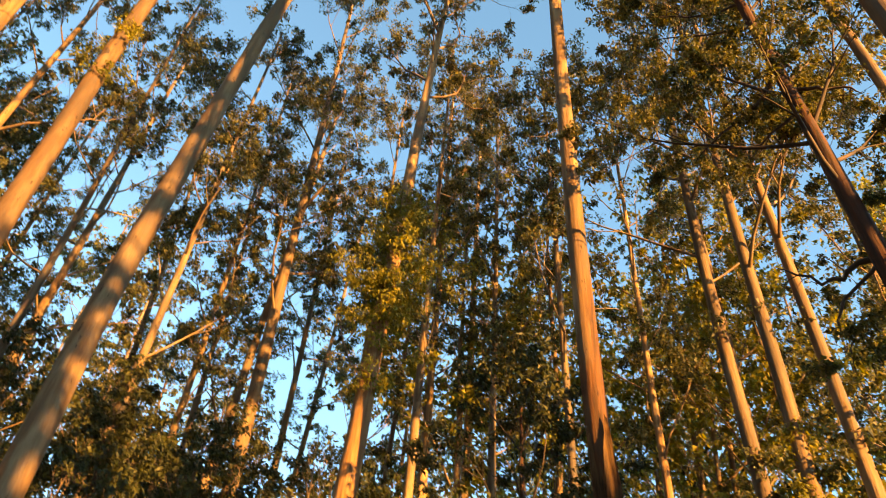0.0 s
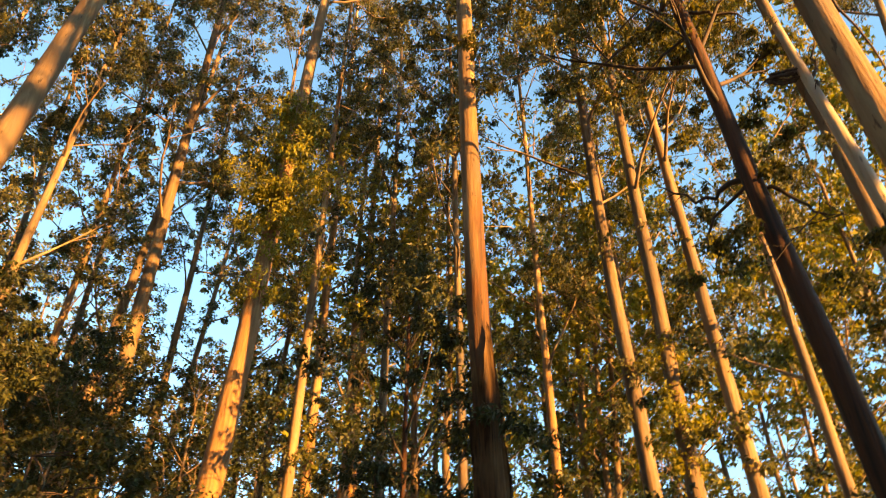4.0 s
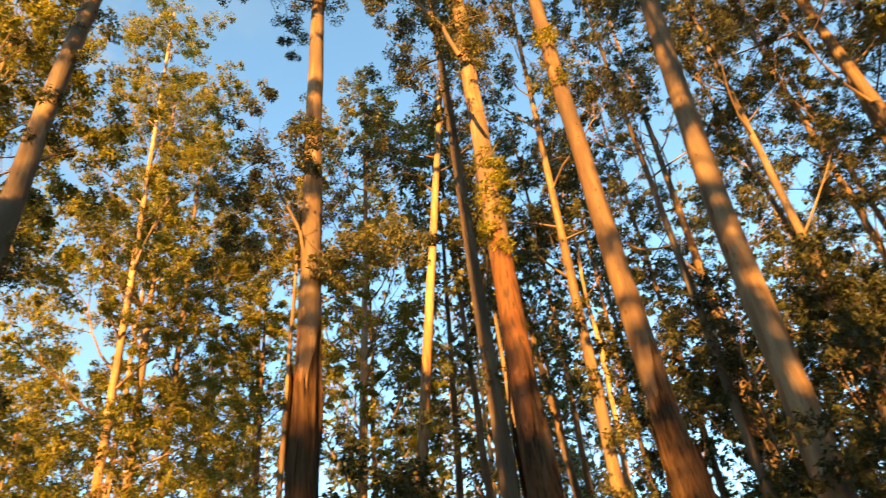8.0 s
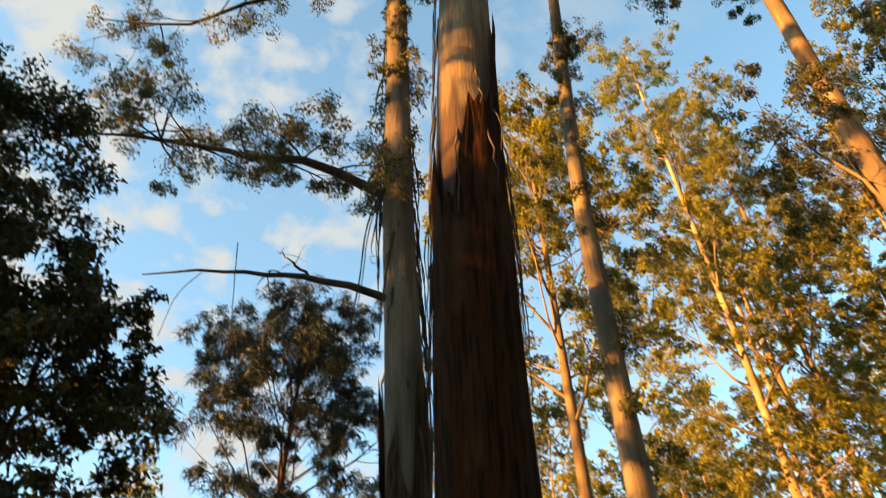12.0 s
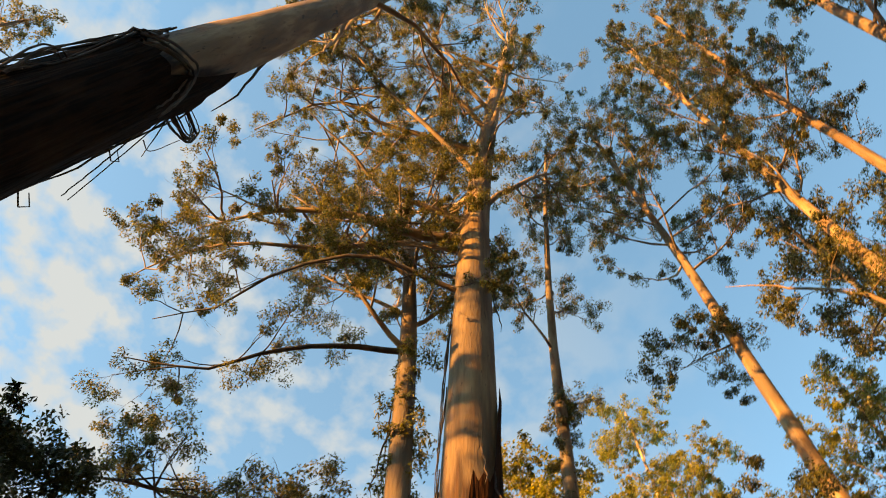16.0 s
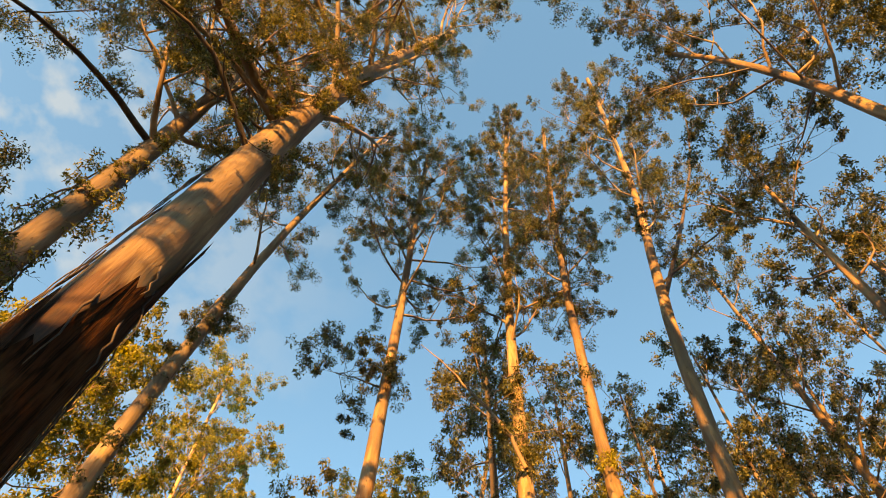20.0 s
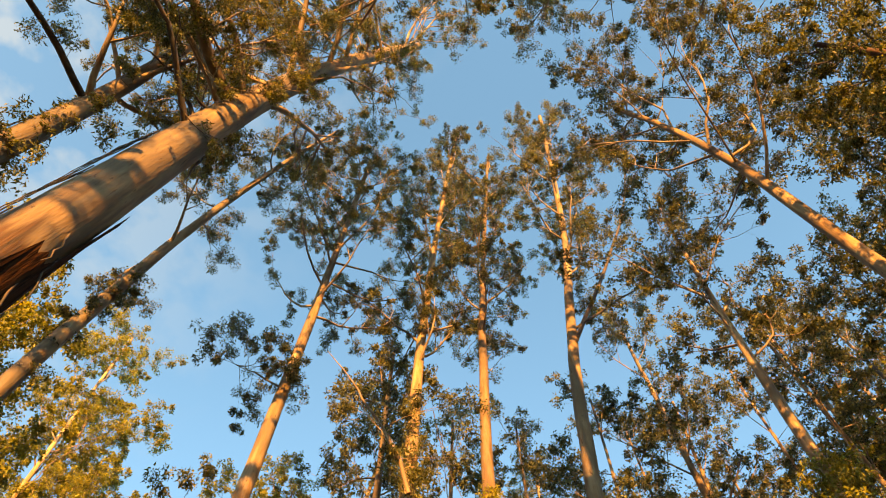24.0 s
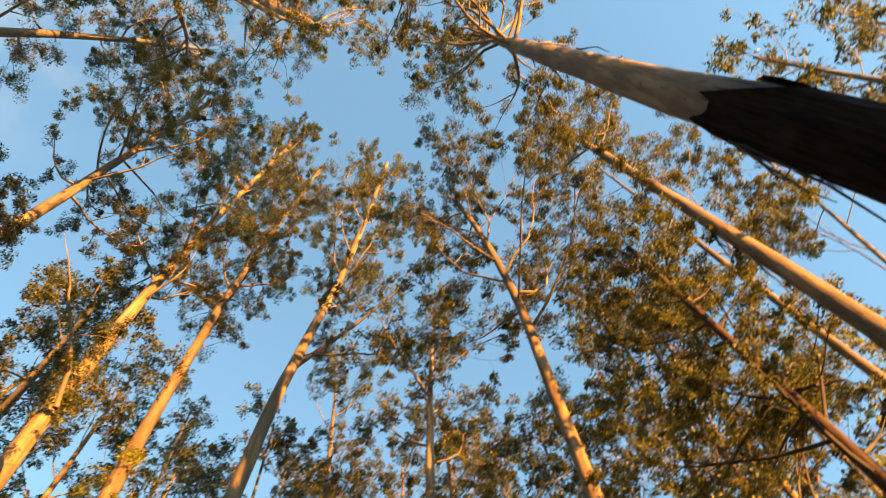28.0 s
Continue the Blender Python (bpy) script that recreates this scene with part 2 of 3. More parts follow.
    "olive": foliage("olive_leaves", (0.028, 0.034, 0.015), (0.082, 0.086, 0.033), (0.165, 0.150, 0.052), 0.42),
    # needles darkened and greyed for the shade the sheoak stands in
    "sheoak": foliage("shaded_sheoak_needles", (0.010, 0.017, 0.016), (0.016, 0.026, 0.024), (0.026, 0.036, 0.032), 0.15),
}


# ---- mesh helpers ----
def mesh_from(name, verts, faces, material, smooth=True):
    me = bpy.data.meshes.new(name)
    verts, faces = np.asarray(verts, dtype=np.float32), np.asarray(faces, dtype=np.int32)
    me.vertices.add(len(verts))
    me.vertices.foreach_set("co", verts.ravel())
    me.loops.add(faces.size)
    me.loops.foreach_set("vertex_index", faces.ravel())
    me.polygons.add(len(faces))
    me.polygons.foreach_set("loop_start", np.arange(len(faces), dtype=np.int32) * faces.shape[1])
    me.polygons.foreach_set("use_smooth", np.full(len(faces), smooth))
    me.materials.append(material)
    me.update(calc_edges=True)
    return me


def piece(name, mesh, parent, label=""):
    ob = new(name, mesh)
    ob.parent = parent
    if label:
        ob["label"] = label
    return ob


def smooth_line(points, count):
    """A curved line through a few points."""
    p = np.asarray(points, float)
    t = np.linspace(0, len(p) - 1, count)
    i = np.clip(t.astype(int), 0, len(p) - 2)
    f = (t - i)[:, None]
    q = np.vstack([2 * p[0] - p[1], p, 2 * p[-1] - p[-2]])
    a, b, c, d = q[i], q[i + 1], q[i + 2], q[i + 3]
    return 0.5 * (2 * b + (c - a) * f + (2 * a - 5 * b + 4 * c - d) * f**2 + (3 * b - 3 * c + d - a) * f**3)


def tube(points, radii, sides, rng=None, rough=0.0):
    """Rings round a line, joined by quads and closed by a fine tip."""
    p, r = np.asarray(points, float), np.asarray(radii, float)
    way = np.gradient(p, axis=0)
    way /= np.linalg.norm(way, axis=1, keepdims=True) + 1e-9
    side = np.cross(way, (0.31, 0.17, 0.93) if abs(way[0][2]) < 0.9 else (1.0, 0.0, 0.0))
    side /= np.linalg.norm(side, axis=1, keepdims=True) + 1e-9
    other = np.cross(way, side)
    a = np.arange(sides) / sides * 2 * np.pi
    rr = np.repeat(r[:, None], sides, 1)
    if rough and rng is not None:
        flute = sum(rng.uniform(0.3, 1.0) * np.cos(k * a + rng.uniform(0, 6.28)) for k in (2, 3, 5, 7)) / 4
        rr = rr * (1 + rough * flute[None, :] + rough * 0.5 * rng.standard_normal((len(p), sides)) * 0.5)
    v = p[:, None] + rr[..., None] * (np.cos(a)[None, :, None] * side[:, None] + np.sin(a)[None, :, None] * other[:, None])
    v = v.reshape(-1, 3)
    k, j = np.meshgrid(np.arange(len(p) - 1), np.arange(sides), indexing="ij")
    n1 = (j + 1) % sides
    f = np.stack([k * sides + j, k * sides + n1, (k + 1) * sides + n1, (k + 1) * sides + j], -1).reshape(-1, 4)
    return v, f


def joined(parts):
    vs, fs, at = [], [], 0
    for v, f in parts:
        vs.append(v)
        fs.append(f + at)
        at += len(v)
    return np.concatenate(vs), np.concatenate(fs)


def leaf_cloud(rng, centres, sizes, per, length, width):
    """Leafy tufts at the twig ends: each tuft is a knot of small lobes, thick with hanging leaves that are long triangles."""
    centres, sizes = np.asarray(centres), np.asarray(sizes)
    lobes = 5
    out = rng.standard_normal((len(centres), lobes, 3))
    out /= np.linalg.norm(out, axis=2, keepdims=True)
    heart = centres[:, None] + out * sizes[:, None, None] * rng.uniform(0.30, 0.72, (len(centres), lobes, 1)) * (1.0, 1.0, 0.75)
    wide = sizes[:, None] * rng.uniform(0.26, 0.48, (len(centres), lobes))
    n = len(centres) * per
    which, lobe = np.repeat(np.arange(len(centres)), per), rng.integers(0, lobes, n)
    way = rng.standard_normal((n, 3))
    way /= np.linalg.norm(way, axis=1, keepdims=True)
    at = heart[which, lobe] + way * wide[which, lobe][:, None] * rng.uniform(0.0, 1.0, (n, 1)) ** 0.38 * (1.0, 1.0, 0.85)
    hang = way * 0.20 + rng.standard_normal((n, 3)) * 0.55 + (0, 0, -0.80)
    hang /= np.linalg.norm(hang, axis=1, keepdims=True)
    cross = np.cross(hang, rng.standard_normal((n, 3)))
    cross /= np.linalg.norm(cross, axis=1, keepdims=True)
    size = rng.uniform(0.65, 1.3, (n, 1))
    ln, wd = hang * length * size, cross * width * size
    v = np.stack([at - wd * 0.5, at + wd * 0.5, at + ln], 1).reshape(-1, 3)
    return v, np.arange(n * 3).reshape(-1, 3)


def spaced(points, gap):
    """Those of the points, in order, that keep a gap from the ones before them, so that sky shows between the tufts."""
    kept = np.empty((0, 3))
    for q in points:
        if not len(kept) or ((kept - q) ** 2).sum(1).min() > gap * gap:
            kept = np.vstack([kept, q])
    return kept


def bough(rng, start, way, length, radius, lift, detail=1.0, fine=2):
    """A limb that curves upwards, with branches and twigs: its tubes and its twig ends. fine: 2 near, 1 farther off, 0 far."""
    tubes, tips = [], []
    rings, sides = ((5, 4, 3), (7, 5, 3)) if fine == 2 else ((4, 3, 2), (6, 4, 3)) if fine == 1 else ((4, 2, 1), (5, 3, 0))

    def grow(p, d, ln, r, level):
        d = d / np.linalg.norm(d)
        bend = rng.standard_normal(3) * 0.22 + (0, 0, lift * (0.6 if level else 1.0))
        pts, steps = [p], rings[level]
        for k in range(steps):
            d = d + bend * 1.4 / steps + rng.standard_normal(3) * 0.13
            d = d / np.linalg.norm(d)
            pts.append(pts[-1] + d * ln / steps)
        pts = np.array(pts)
        if sides[level]:
            tubes.append(tube(pts, r * np.linspace(1, 0.32, len(pts)), sides[level]))
        if level == 2:
            tips.append(pts[-1])
            if rng.random() < 0.5:
                tips.append(pts[-2])
            return
        count = int((rng.integers(4, 6) if level == 0 else rng.integers(2, 4)) * detail + 0.5)
        for k in range(count):
            f = 0.35 + 0.65 * (k + rng.uniform(0.2, 0.9)) / count
            i = min(int(f * steps), steps - 1)
            at = pts[i] + (pts[i + 1] - pts[i]) * (f * steps - i)
            sway = rng.standard_normal(3)
            dd = (pts[i + 1] - pts[i]) / np.linalg.norm(pts[i + 1] - pts[i]) + sway / np.linalg.norm(sway) * 0.85
            grow(at, dd, ln * rng.uniform(0.38, 0.58), r * 0.45 * (1.15 - 0.5 * f), level + 1)
        tips.append(pts[-1])

    grow(np.asarray(start, float), np.asarray(way, float), length, radius, 0)
    return tubes, tips


def trunk_line(lx, ly, bow, height, rng, wave=0.10, low=20.0, nod=(0.0, 0.0)):
    z = np.linspace(-0.4, height, max(8, int(height / 1.6)))
    k = np.linspace(0, 1, len(z))
    wob = np.cumsum(rng.standard_normal((len(z), 2)), axis=0) * wave * 0.25
    wob -= k[:, None] * wob[-1]
    arc = 4 * (z / 42) * (1 - z / 42)
    tip = np.clip((z - low) / (height - low), 0, 1) ** 1.8  # the crown's leader leans out over the clearing
    return np.stack([lx * z + bow[0] * arc + nod[0] * tip + wob[:, 0], ly * z + bow[1] * arc + nod[1] * tip + wob[:, 1], z], 1)


def gum_tree(name, x, y, lx, ly, dia, height, low, spread, bark=6, leaf="gum", label="", limbs=10, side=(0.0, 0.0), per=290, keep=1.0, gap=0.82,
             leaf_size=(0.095, 0.044), clump=0.50, seed=0, near=True, fine=2, extra=(), strips=0, ropes=(), collar=0.0, lift=0.55, wave=0.05, bow=(0.0, 0.0), tufts=0, sprouts=(), nod=(0.0, 0.0), detail=1.0, scraps=(), taper=0.72, torn=(0.0, 0.0), category="tree", group="forest trees"):
    """A tall gum: trunk, each limb, and the crown of leaves hung from the limbs' twig ends. x, y: foot; lx, ly: lean; low: crown's base."""
    rng = np.random.default_rng(seed)
    root = new(name)
    root.location = (x, y, 0)
    tagged(root, label, category, group)
    line = trunk_line(lx, ly, bow, height * 0.97, rng, wave, low, nod)
    z = line[:, 2]
    rad = dia / 2 * (1.06 - taper * np.clip(z / height, 0, 1) ** 0.9)
    rad = rad * (1 + 0.55 * np.exp(-np.clip(z, 0, None) / 0.7))
    rad[z > low] *= np.clip(1 - 0.25 * (z[z > low] - low) / (height - low), 0.2, 1)
    curve = smooth_line(line, len(line) * 3) if near else line
    frad = np.interp(curve[:, 2], z, rad)
    tv, tf = tube(curve, frad, 26 if near else 10, rng, 0.035 if near else 0.02)
    piece("trunk", mesh_from("trunk", tv, tf, BARKS[bark]), root)

    def on_trunk(h):
        return np.array([np.interp(h, z, line[:, k]) for k in range(3)])

    tips, loose, dim = [], [], []
    turn = rng.uniform(0, 6.28)
    for k in range(limbs):
        f = (k + rng.uniform(0.1, 0.9)) / limbs
        h = low + (height * 0.95 - low) * f**0.9
        a = turn + k * 2.4 + rng.uniform(-0.5, 0.5)
        reach = spread * (0.55 + 0.75 * math.sin(math.pi * min(1, 0.22 + 0.75 * f))) * rng.uniform(0.75, 1.15)
        out = np.array([math.cos(a) + side[0], math.sin(a) + side[1], 0.55 + 0.7 * f])
        r = max(0.02, np.interp(h, z, rad) * rng.uniform(0.27, 0.42))
        t, e = bough(rng, on_trunk(h), out, reach * 1.15, r, lift, detail, fine)
        tips += e
        loose.append(t)
    for pts, r0, leafy, *shade in extra:
        foot = on_trunk(pts[0][2]) + (x, y, 0)
        if np.linalg.norm(foot - pts[0]) < 0.9:
            pts = [tuple(foot)] + list(pts[1:])
        p = smooth_line(pts, 12) - (x, y, 0)
        p[1:-1] += rng.standard_normal((10, 3)) * 0.025
        t = [tube(p, r0 * np.linspace(1, 0.14, 12), 8)]
        if leafy:
            for k in range(int(leafy)):
                f = rng.uniform(0.6 if leafy < 5 or r0 < 0.045 else 0.12, 1.0)
                at = p[min(11, int(f * 11))]
                d = rng.standard_normal(3) * (1, 1, 0.7)
                tt, e = bough(rng, at, d, rng.uniform(0.8, 1.7) * (1.5 if spread > 5 else 0.85 if leafy > 20 else 1.0), r0 * 0.22, 0.15, 0.7)
                t += tt
                tips += [q for q in e if rng.random() < 0.5]
        else:
            for k in range(5):
                f = rng.uniform(0.3, 0.95)
                q = p[int(f * 11)]
                d = rng.standard_normal(3) * 0.22
                t.append(tube(np.array([q, q + d * 0.5 + (0, 0, 0.05), q + d]), [r0 * 0.2, r0 * 0.14, r0 * 0.05], 4))
        # limbs flagged as shaded, and dead ones, take the darker bark
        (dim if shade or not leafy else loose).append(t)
    for t in loose + dim:
        v, f = joined(t)
        piece("limb", mesh_from("limb", v, f, DARK_OR_SHADED_LIMB if bark == "old" or any(t is q for q in dim) else LIMB), root)
    for k in range(tufts):
        h = rng.uniform(low * 0.25, low)
        tips.append(on_trunk(h) + rng.standard_normal(3) * (0.35, 0.35, 0.2))
    if tips:
        tips = np.array(tips)
        tips = tips[rng.random(len(tips)) < keep]
        tips = spaced(rng.permutation(tips), clump * gap)
        sizes = rng.uniform(0.6, 1.25, len(tips)) * clump
        v, f = leaf_cloud(rng, tips, sizes, per, *leaf_size)
        piece("crown", mesh_from("crown", v, f, LEAF[leaf], False), root)
    for z0, z1, wide, count, *kind in sprouts:
        # short leafy shoots straight out of the trunk
        at = np.array([on_trunk(h) for h in rng.uniform(z0, z1, count)])
        bulge = np.sin(np.pi * np.clip((at[:, 2] - z0) / (z1 - z0) * 0.8 + 0.15, 0, 1))[:, None]
        at += rng.standard_normal((count, 3)) * (wide * 0.55, wide * 0.55, 0.15) * bulge
        v, f = leaf_cloud(rng, at, np.full(count, 0.30 + 0.20 * wide), 110, 0.10, 0.042)
        piece("sprouting_leaves", mesh_from("sprouting_leaves", v, f, LEAF[kind[0] if kind else "gold"], False), root, "leafy shoots out of the bark" if kind else "golden sprouting leaves")
    if collar:
        # the stocking of old bark stands proud of the trunk and ends in a torn edge
        sides, rings = 40, 22
        ang = np.arange(sides) / sides * 2 * np.pi
        edge = collar + 0.9 * np.cos(ang * 2 + seed) + 0.55 * np.cos(ang * 5 + 2.0 * seed) + rng.uniform(-0.45, 0.45, sides) + torn[0] * np.cos(ang - radians(torn[1]))
        v = np.empty((rings, sides, 3))
        for q in range(rings):
            for n in range(sides):
                h = -0.3 + (edge[n] + 0.3) * (q / (rings - 1)) ** 0.9
                rr = np.interp(h, z, rad) * 1.03 + 0.012 + 0.016 * math.cos(9 * ang[n] + 1.3 * math.sin(h * 0.8)) + rng.uniform(0, 0.010) + (0.0, 0.02, 0.05)[max(0, q - rings + 3)]
                v[q, n] = on_trunk(h) + (rr * math.cos(ang[n]), rr * math.sin(ang[n]), 0)
        q, n = np.meshgrid(np.arange(rings - 1), np.arange(sides), indexing="ij")
        n1 = (n + 1) % sides
        f = np.stack([q * sides + n, q * sides + n1, (q + 1) * sides + n1, (q + 1) * sides + n], -1).reshape(-1, 4)
        piece("bark_stocking", mesh_from("bark_stocking", v.reshape(-1, 3), f, STOCKING[bark]), root, "rough fibrous dark red-brown bark with a torn upper edge")
    for ang, top_z, ln in ropes:
        # long dry strands of bark that hang close along the trunk, in bundles
        for strand in range(3):
            a, reach, hold = radians(ang + rng.uniform(-7, 7)), ln * rng.uniform(0.6, 1.15), rng.uniform(0.02, 0.09)
            out = np.array([math.cos(a), math.sin(a), 0])
            p = []
            for q in np.linspace(0, 1, 12):
                h = top_z - reach * q + strand * 0.3
                p.append(on_trunk(h) + out * (np.interp(h, z, rad) + 0.02 + hold * math.sin(math.pi * q) + 0.05 * q * q) + rng.standard_normal(3) * 0.008)
            if strand == 0 and rng.random() < 0.6:
                p += [p[-1] + out * 0.12 + (0, 0, -0.05), p[-1] + out * 0.17 + (0, 0, 0.10), p[-1] + out * 0.06 + (0, 0, 0.14)]
            v, f = tube(np.array(p), np.linspace(0.017, 0.006, len(p)), 4)
            piece("bark_rope", mesh_from("bark_rope", v, f, STRIP), root, "long dark hanging strand of dry bark")
    for pts, r0 in scraps:
        # curled and hanging scraps of shed bark, flat in section, and one thin vine
        p = smooth_line(pts, 5 * len(pts)) - (x, y, 0)
        strands = [tube(p + rng.standard_normal(3) * 1.6 * r0 + rng.standard_normal((len(p), 3)) * 0.2 * r0, np.linspace(r0, r0 * 0.5, len(p)), 5) for k in range(4 if r0 > 0.011 else 1)]
        v, f = joined(strands)
        piece("bark_curl", mesh_from("bark_curl", v, f, STRIP), root, "curled scrap of dark shed bark or hanging vine")
    for k in range(strips):
        # long ribbons of shed bark hanging down the trunk
        h = rng.uniform(low * 0.3, low * 0.95)
        a = rng.uniform(0, 6.28)
        r = np.interp(h, z, rad)
        top = on_trunk(h) + np.array([math.cos(a), math.sin(a), 0]) * r
        ln = rng.uniform(0.8, 3.2)
        out = np.array([math.cos(a), math.sin(a), 0])
        p = np.array([top + out * 0.10 * math.sin(q * 2.2) * (1 + q) - np.array([0, 0, ln * q]) + rng.standard_normal(3) * 0.02 for q in np.linspace(0, 1, 7)])
        v, f = tube(p, [0.02, 0.026, 0.022, 0.018, 0.015, 0.012, 0.006], 4)
        piece("bark_strip", mesh_from("bark_strip", v, f, STRIP), root, "dark ribbon of peeling bark")
    return root


# ---- ground ----
def ground_sheet():
    m, n, l, bsdf = shader("forest_litter")
    c = ramp(n, l, noise_at(n, l, 1.4, 8), [(0.35, (0.035, 0.026, 0.016)), (0.55, (0.09, 0.062, 0.035)), (0.7, (0.05, 0.06, 0.02))])
    l.new(c, bsdf.inputs["Base Color"])
    bsdf.inputs["Roughness"].default_value = 0.95
    bumped(n, l, bsdf, noise_at(n, l, 9, 8), 0.8, 0.08)
    k = 90
    g = np.sign(np.linspace(-1, 1, k)) * np.abs(np.linspace(-1, 1, k)) ** 2.2 * 900
    xx, yy = np.meshgrid(g, g, indexing="ij")
    zz = 0.12 * np.sin(xx * 0.31) * np.cos(yy * 0.27) - 0.12
    v = np.stack([xx, yy, zz], -1).reshape(-1, 3)
    i, j = np.meshgrid(np.arange(k - 1), np.arange(k - 1), indexing="ij")
    f = np.stack([i * k + j, (i + 1) * k + j, (i + 1) * k + j + 1, i * k + j + 1], -1).reshape(-1, 4)
    tagged(new("ground", mesh_from("ground", v, f, m)), "forest floor of brown leaf litter and low green growth", "ground", kind="structure")


ground_sheet()

# ---- the trees that stand nearest ----
TALL = "tall gum with smooth cream trunk and dappled evening light"
gum_tree("gum_tree", -5.79, 5.20, 0.0203, 0.0201, 1.08, 52, 24, 6.6, "stocking", "olive", "huge gum with a red-brown fibrous stocking and peeling bark ribbons", limbs=17, side=(-0.35, -0.40), detail=1.2, bow=(-0.05, -0.65), nod=(3.5, -1.8), taper=0.48, per=380, leaf_size=(0.080, 0.038), seed=11, strips=16, collar=10.8, torn=(2.0, 40.0),
         ropes=[(-131, 17.5, 5.5), (-126, 16.8, 6.5), (-138, 14.0, 4.5), (-128, 11.5, 4.5), (-134, 9.8, 4.0), (-122, 8.6, 3.5), (47, 10.4, 3.0), (54, 9.6, 2.6), (42, 8.8, 3.4)],
         extra=[([(-5.65, 4.65, 22.27), (-6.51, 3.26, 22.58), (-7.47, 1.35, 22.98), (-8.89, -0.24, 23.15), (-10.82, -1.69, 23.11)], 0.20, 26),
                ([(-5.54, 4.78, 22.97), (-5.74, 3.67, 23.71), (-6.48, 2.38, 24.3), (-6.47, 0.62, 25.27), (-6.53, -1.16, 26.21)], 0.13, 18),
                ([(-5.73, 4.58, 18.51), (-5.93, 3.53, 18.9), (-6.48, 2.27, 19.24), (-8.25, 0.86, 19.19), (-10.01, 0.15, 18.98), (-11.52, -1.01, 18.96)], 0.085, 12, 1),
                ([(-5.17, 4.65, 31.2), (-5.78, 3.27, 31.86), (-6.75, 1.58, 32.47), (-7.64, -0.89, 33.3), (-10.81, -2.82, 33.23)], 0.17, 28),
                ([(-4.86, 4.59, 33.98), (-4.42, 2.97, 35.23), (-4.44, 1.45, 36.31), (-5.28, 0.21, 37.04)], 0.14, 22),
                ([(-5.6, 4.73, 21.41), (-6.64, 3.05, 21.57), (-8.24, 1.39, 21.53), (-9.63, -0.48, 21.61), (-11.28, -1.71, 21.45), (-12.43, -2.32, 21.32)], 0.10, 24),
                ([(-5.26, 4.8, 29.31), (-3.66, 4.77, 30.58), (-2.24, 5.09, 31.7), (-1.31, 5.43, 32.66)], 0.05, 9),
                ([(-5.95, 4.73, 19.46), (-6.43, 4.16, 20.82), (-6.95, 3.6, 22.2)], 0.07, 0), ([(-5.9, 4.8, 21.0), (-6.7, 3.8, 20.6), (-7.26, 3.15, 19.6)], 0.05, 0)])
gum_tree("gum_tree", -7.32, 5.46, -0.0088, -0.0291, 0.613, 31, 18, 3.4, "grizzled", "gum", "gum with long bare limbs reaching out from a grey-brown trunk", limbs=13, bow=(-0.31, -0.29), nod=(-0.4, -0.5), taper=0.42, per=400, leaf_size=(0.070, 0.033), seed=12, sprouts=[(11.0, 18.2, 0.42, 52, "olive")], scraps=[([(-8.02, 2.36, 9.15), (-8.0, 2.45, 8.3), (-7.95, 2.6, 7.05), (-7.92, 2.71, 6.55)], 0.008), ([(-8.9, 2.2, 9.1), (-8.8, 1.9, 8.4), (-8.75, 1.8, 7.6)], 0.008), ([(-7.5, 4.5, 11.2), (-7.6, 4.3, 10.2), (-7.62, 4.25, 9.0), (-7.7, 4.2, 8.0)], 0.012)], collar=6.4, strips=26, ropes=[(-125, 12.6, 4.0), (-118, 11.0, 3.4), (-130, 16.0, 3.5), (60, 10.5, 3.0), (50, 9.0, 2.8), (66, 8.0, 2.4)], side=(-0.3, -0.4),
         extra=[([(-7.45, 4.6, 11.3), (-8.29, 3.39, 11.85), (-8.99, 2.3, 12.09), (-9.89, 0.9, 12.42), (-10.73, -0.4, 12.59)], 0.105, 30, 1),
                ([(-7.40, 4.75, 8.85), (-7.95, 3.91, 9.08), (-8.44, 3.15, 9.2), (-8.93, 2.39, 9.22), (-9.54, 1.44, 9.11)], 0.075, 0),
                ([(-8.14, 3.61, 9.14), (-8.31, 3.35, 9.43), (-8.45, 3.14, 9.68)], 0.03, 0),
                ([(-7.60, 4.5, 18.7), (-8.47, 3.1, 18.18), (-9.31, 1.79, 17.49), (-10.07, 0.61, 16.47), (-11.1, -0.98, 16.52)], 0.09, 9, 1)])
gum_tree("gum_tree", -7.37, 10.04, 0.0456, 0.0147, 0.519, 40, 21, 2.2, "grizzled", "gum", "slender leaning gum with grey trunk and sparse tufts", limbs=11, bow=(-0.77, -0.57), nod=(1.8, -1.7), taper=0.74, per=330, leaf_size=(0.080, 0.038), seed=13, tufts=44)
gum_tree("gum_tree", -2.33, 11.55, -0.0058, 0.0405, 0.490, 41, 26, 3.3, 9, "gum", "straight gum with grey trunk and one rounded crown", collar=8.0, limbs=25, bow=(-0.01, 0.08), nod=(0.4, -3.0), taper=0.56, per=330, leaf_size=(0.085, 0.040), seed=14,
         extra=[([(-2.6, 12.47, 20.89), (-3.35, 12.41, 21.35), (-4.30, 12.30, 21.55)], 0.040, 13),
                ([(-2.42, 12.05, 10.7), (-2.53, 11.74, 11.47), (-2.86, 11.41, 12.22), (-3.14, 11.08, 12.99), (-3.46, 11.04, 13.39)], 0.050, 11), ([(-2.42, 12.03, 10.47), (-2.15, 12.07, 10.88), (-1.92, 12.17, 11.21)], 0.025, 3)])
# the scrap on this gum is a thin hanging vine
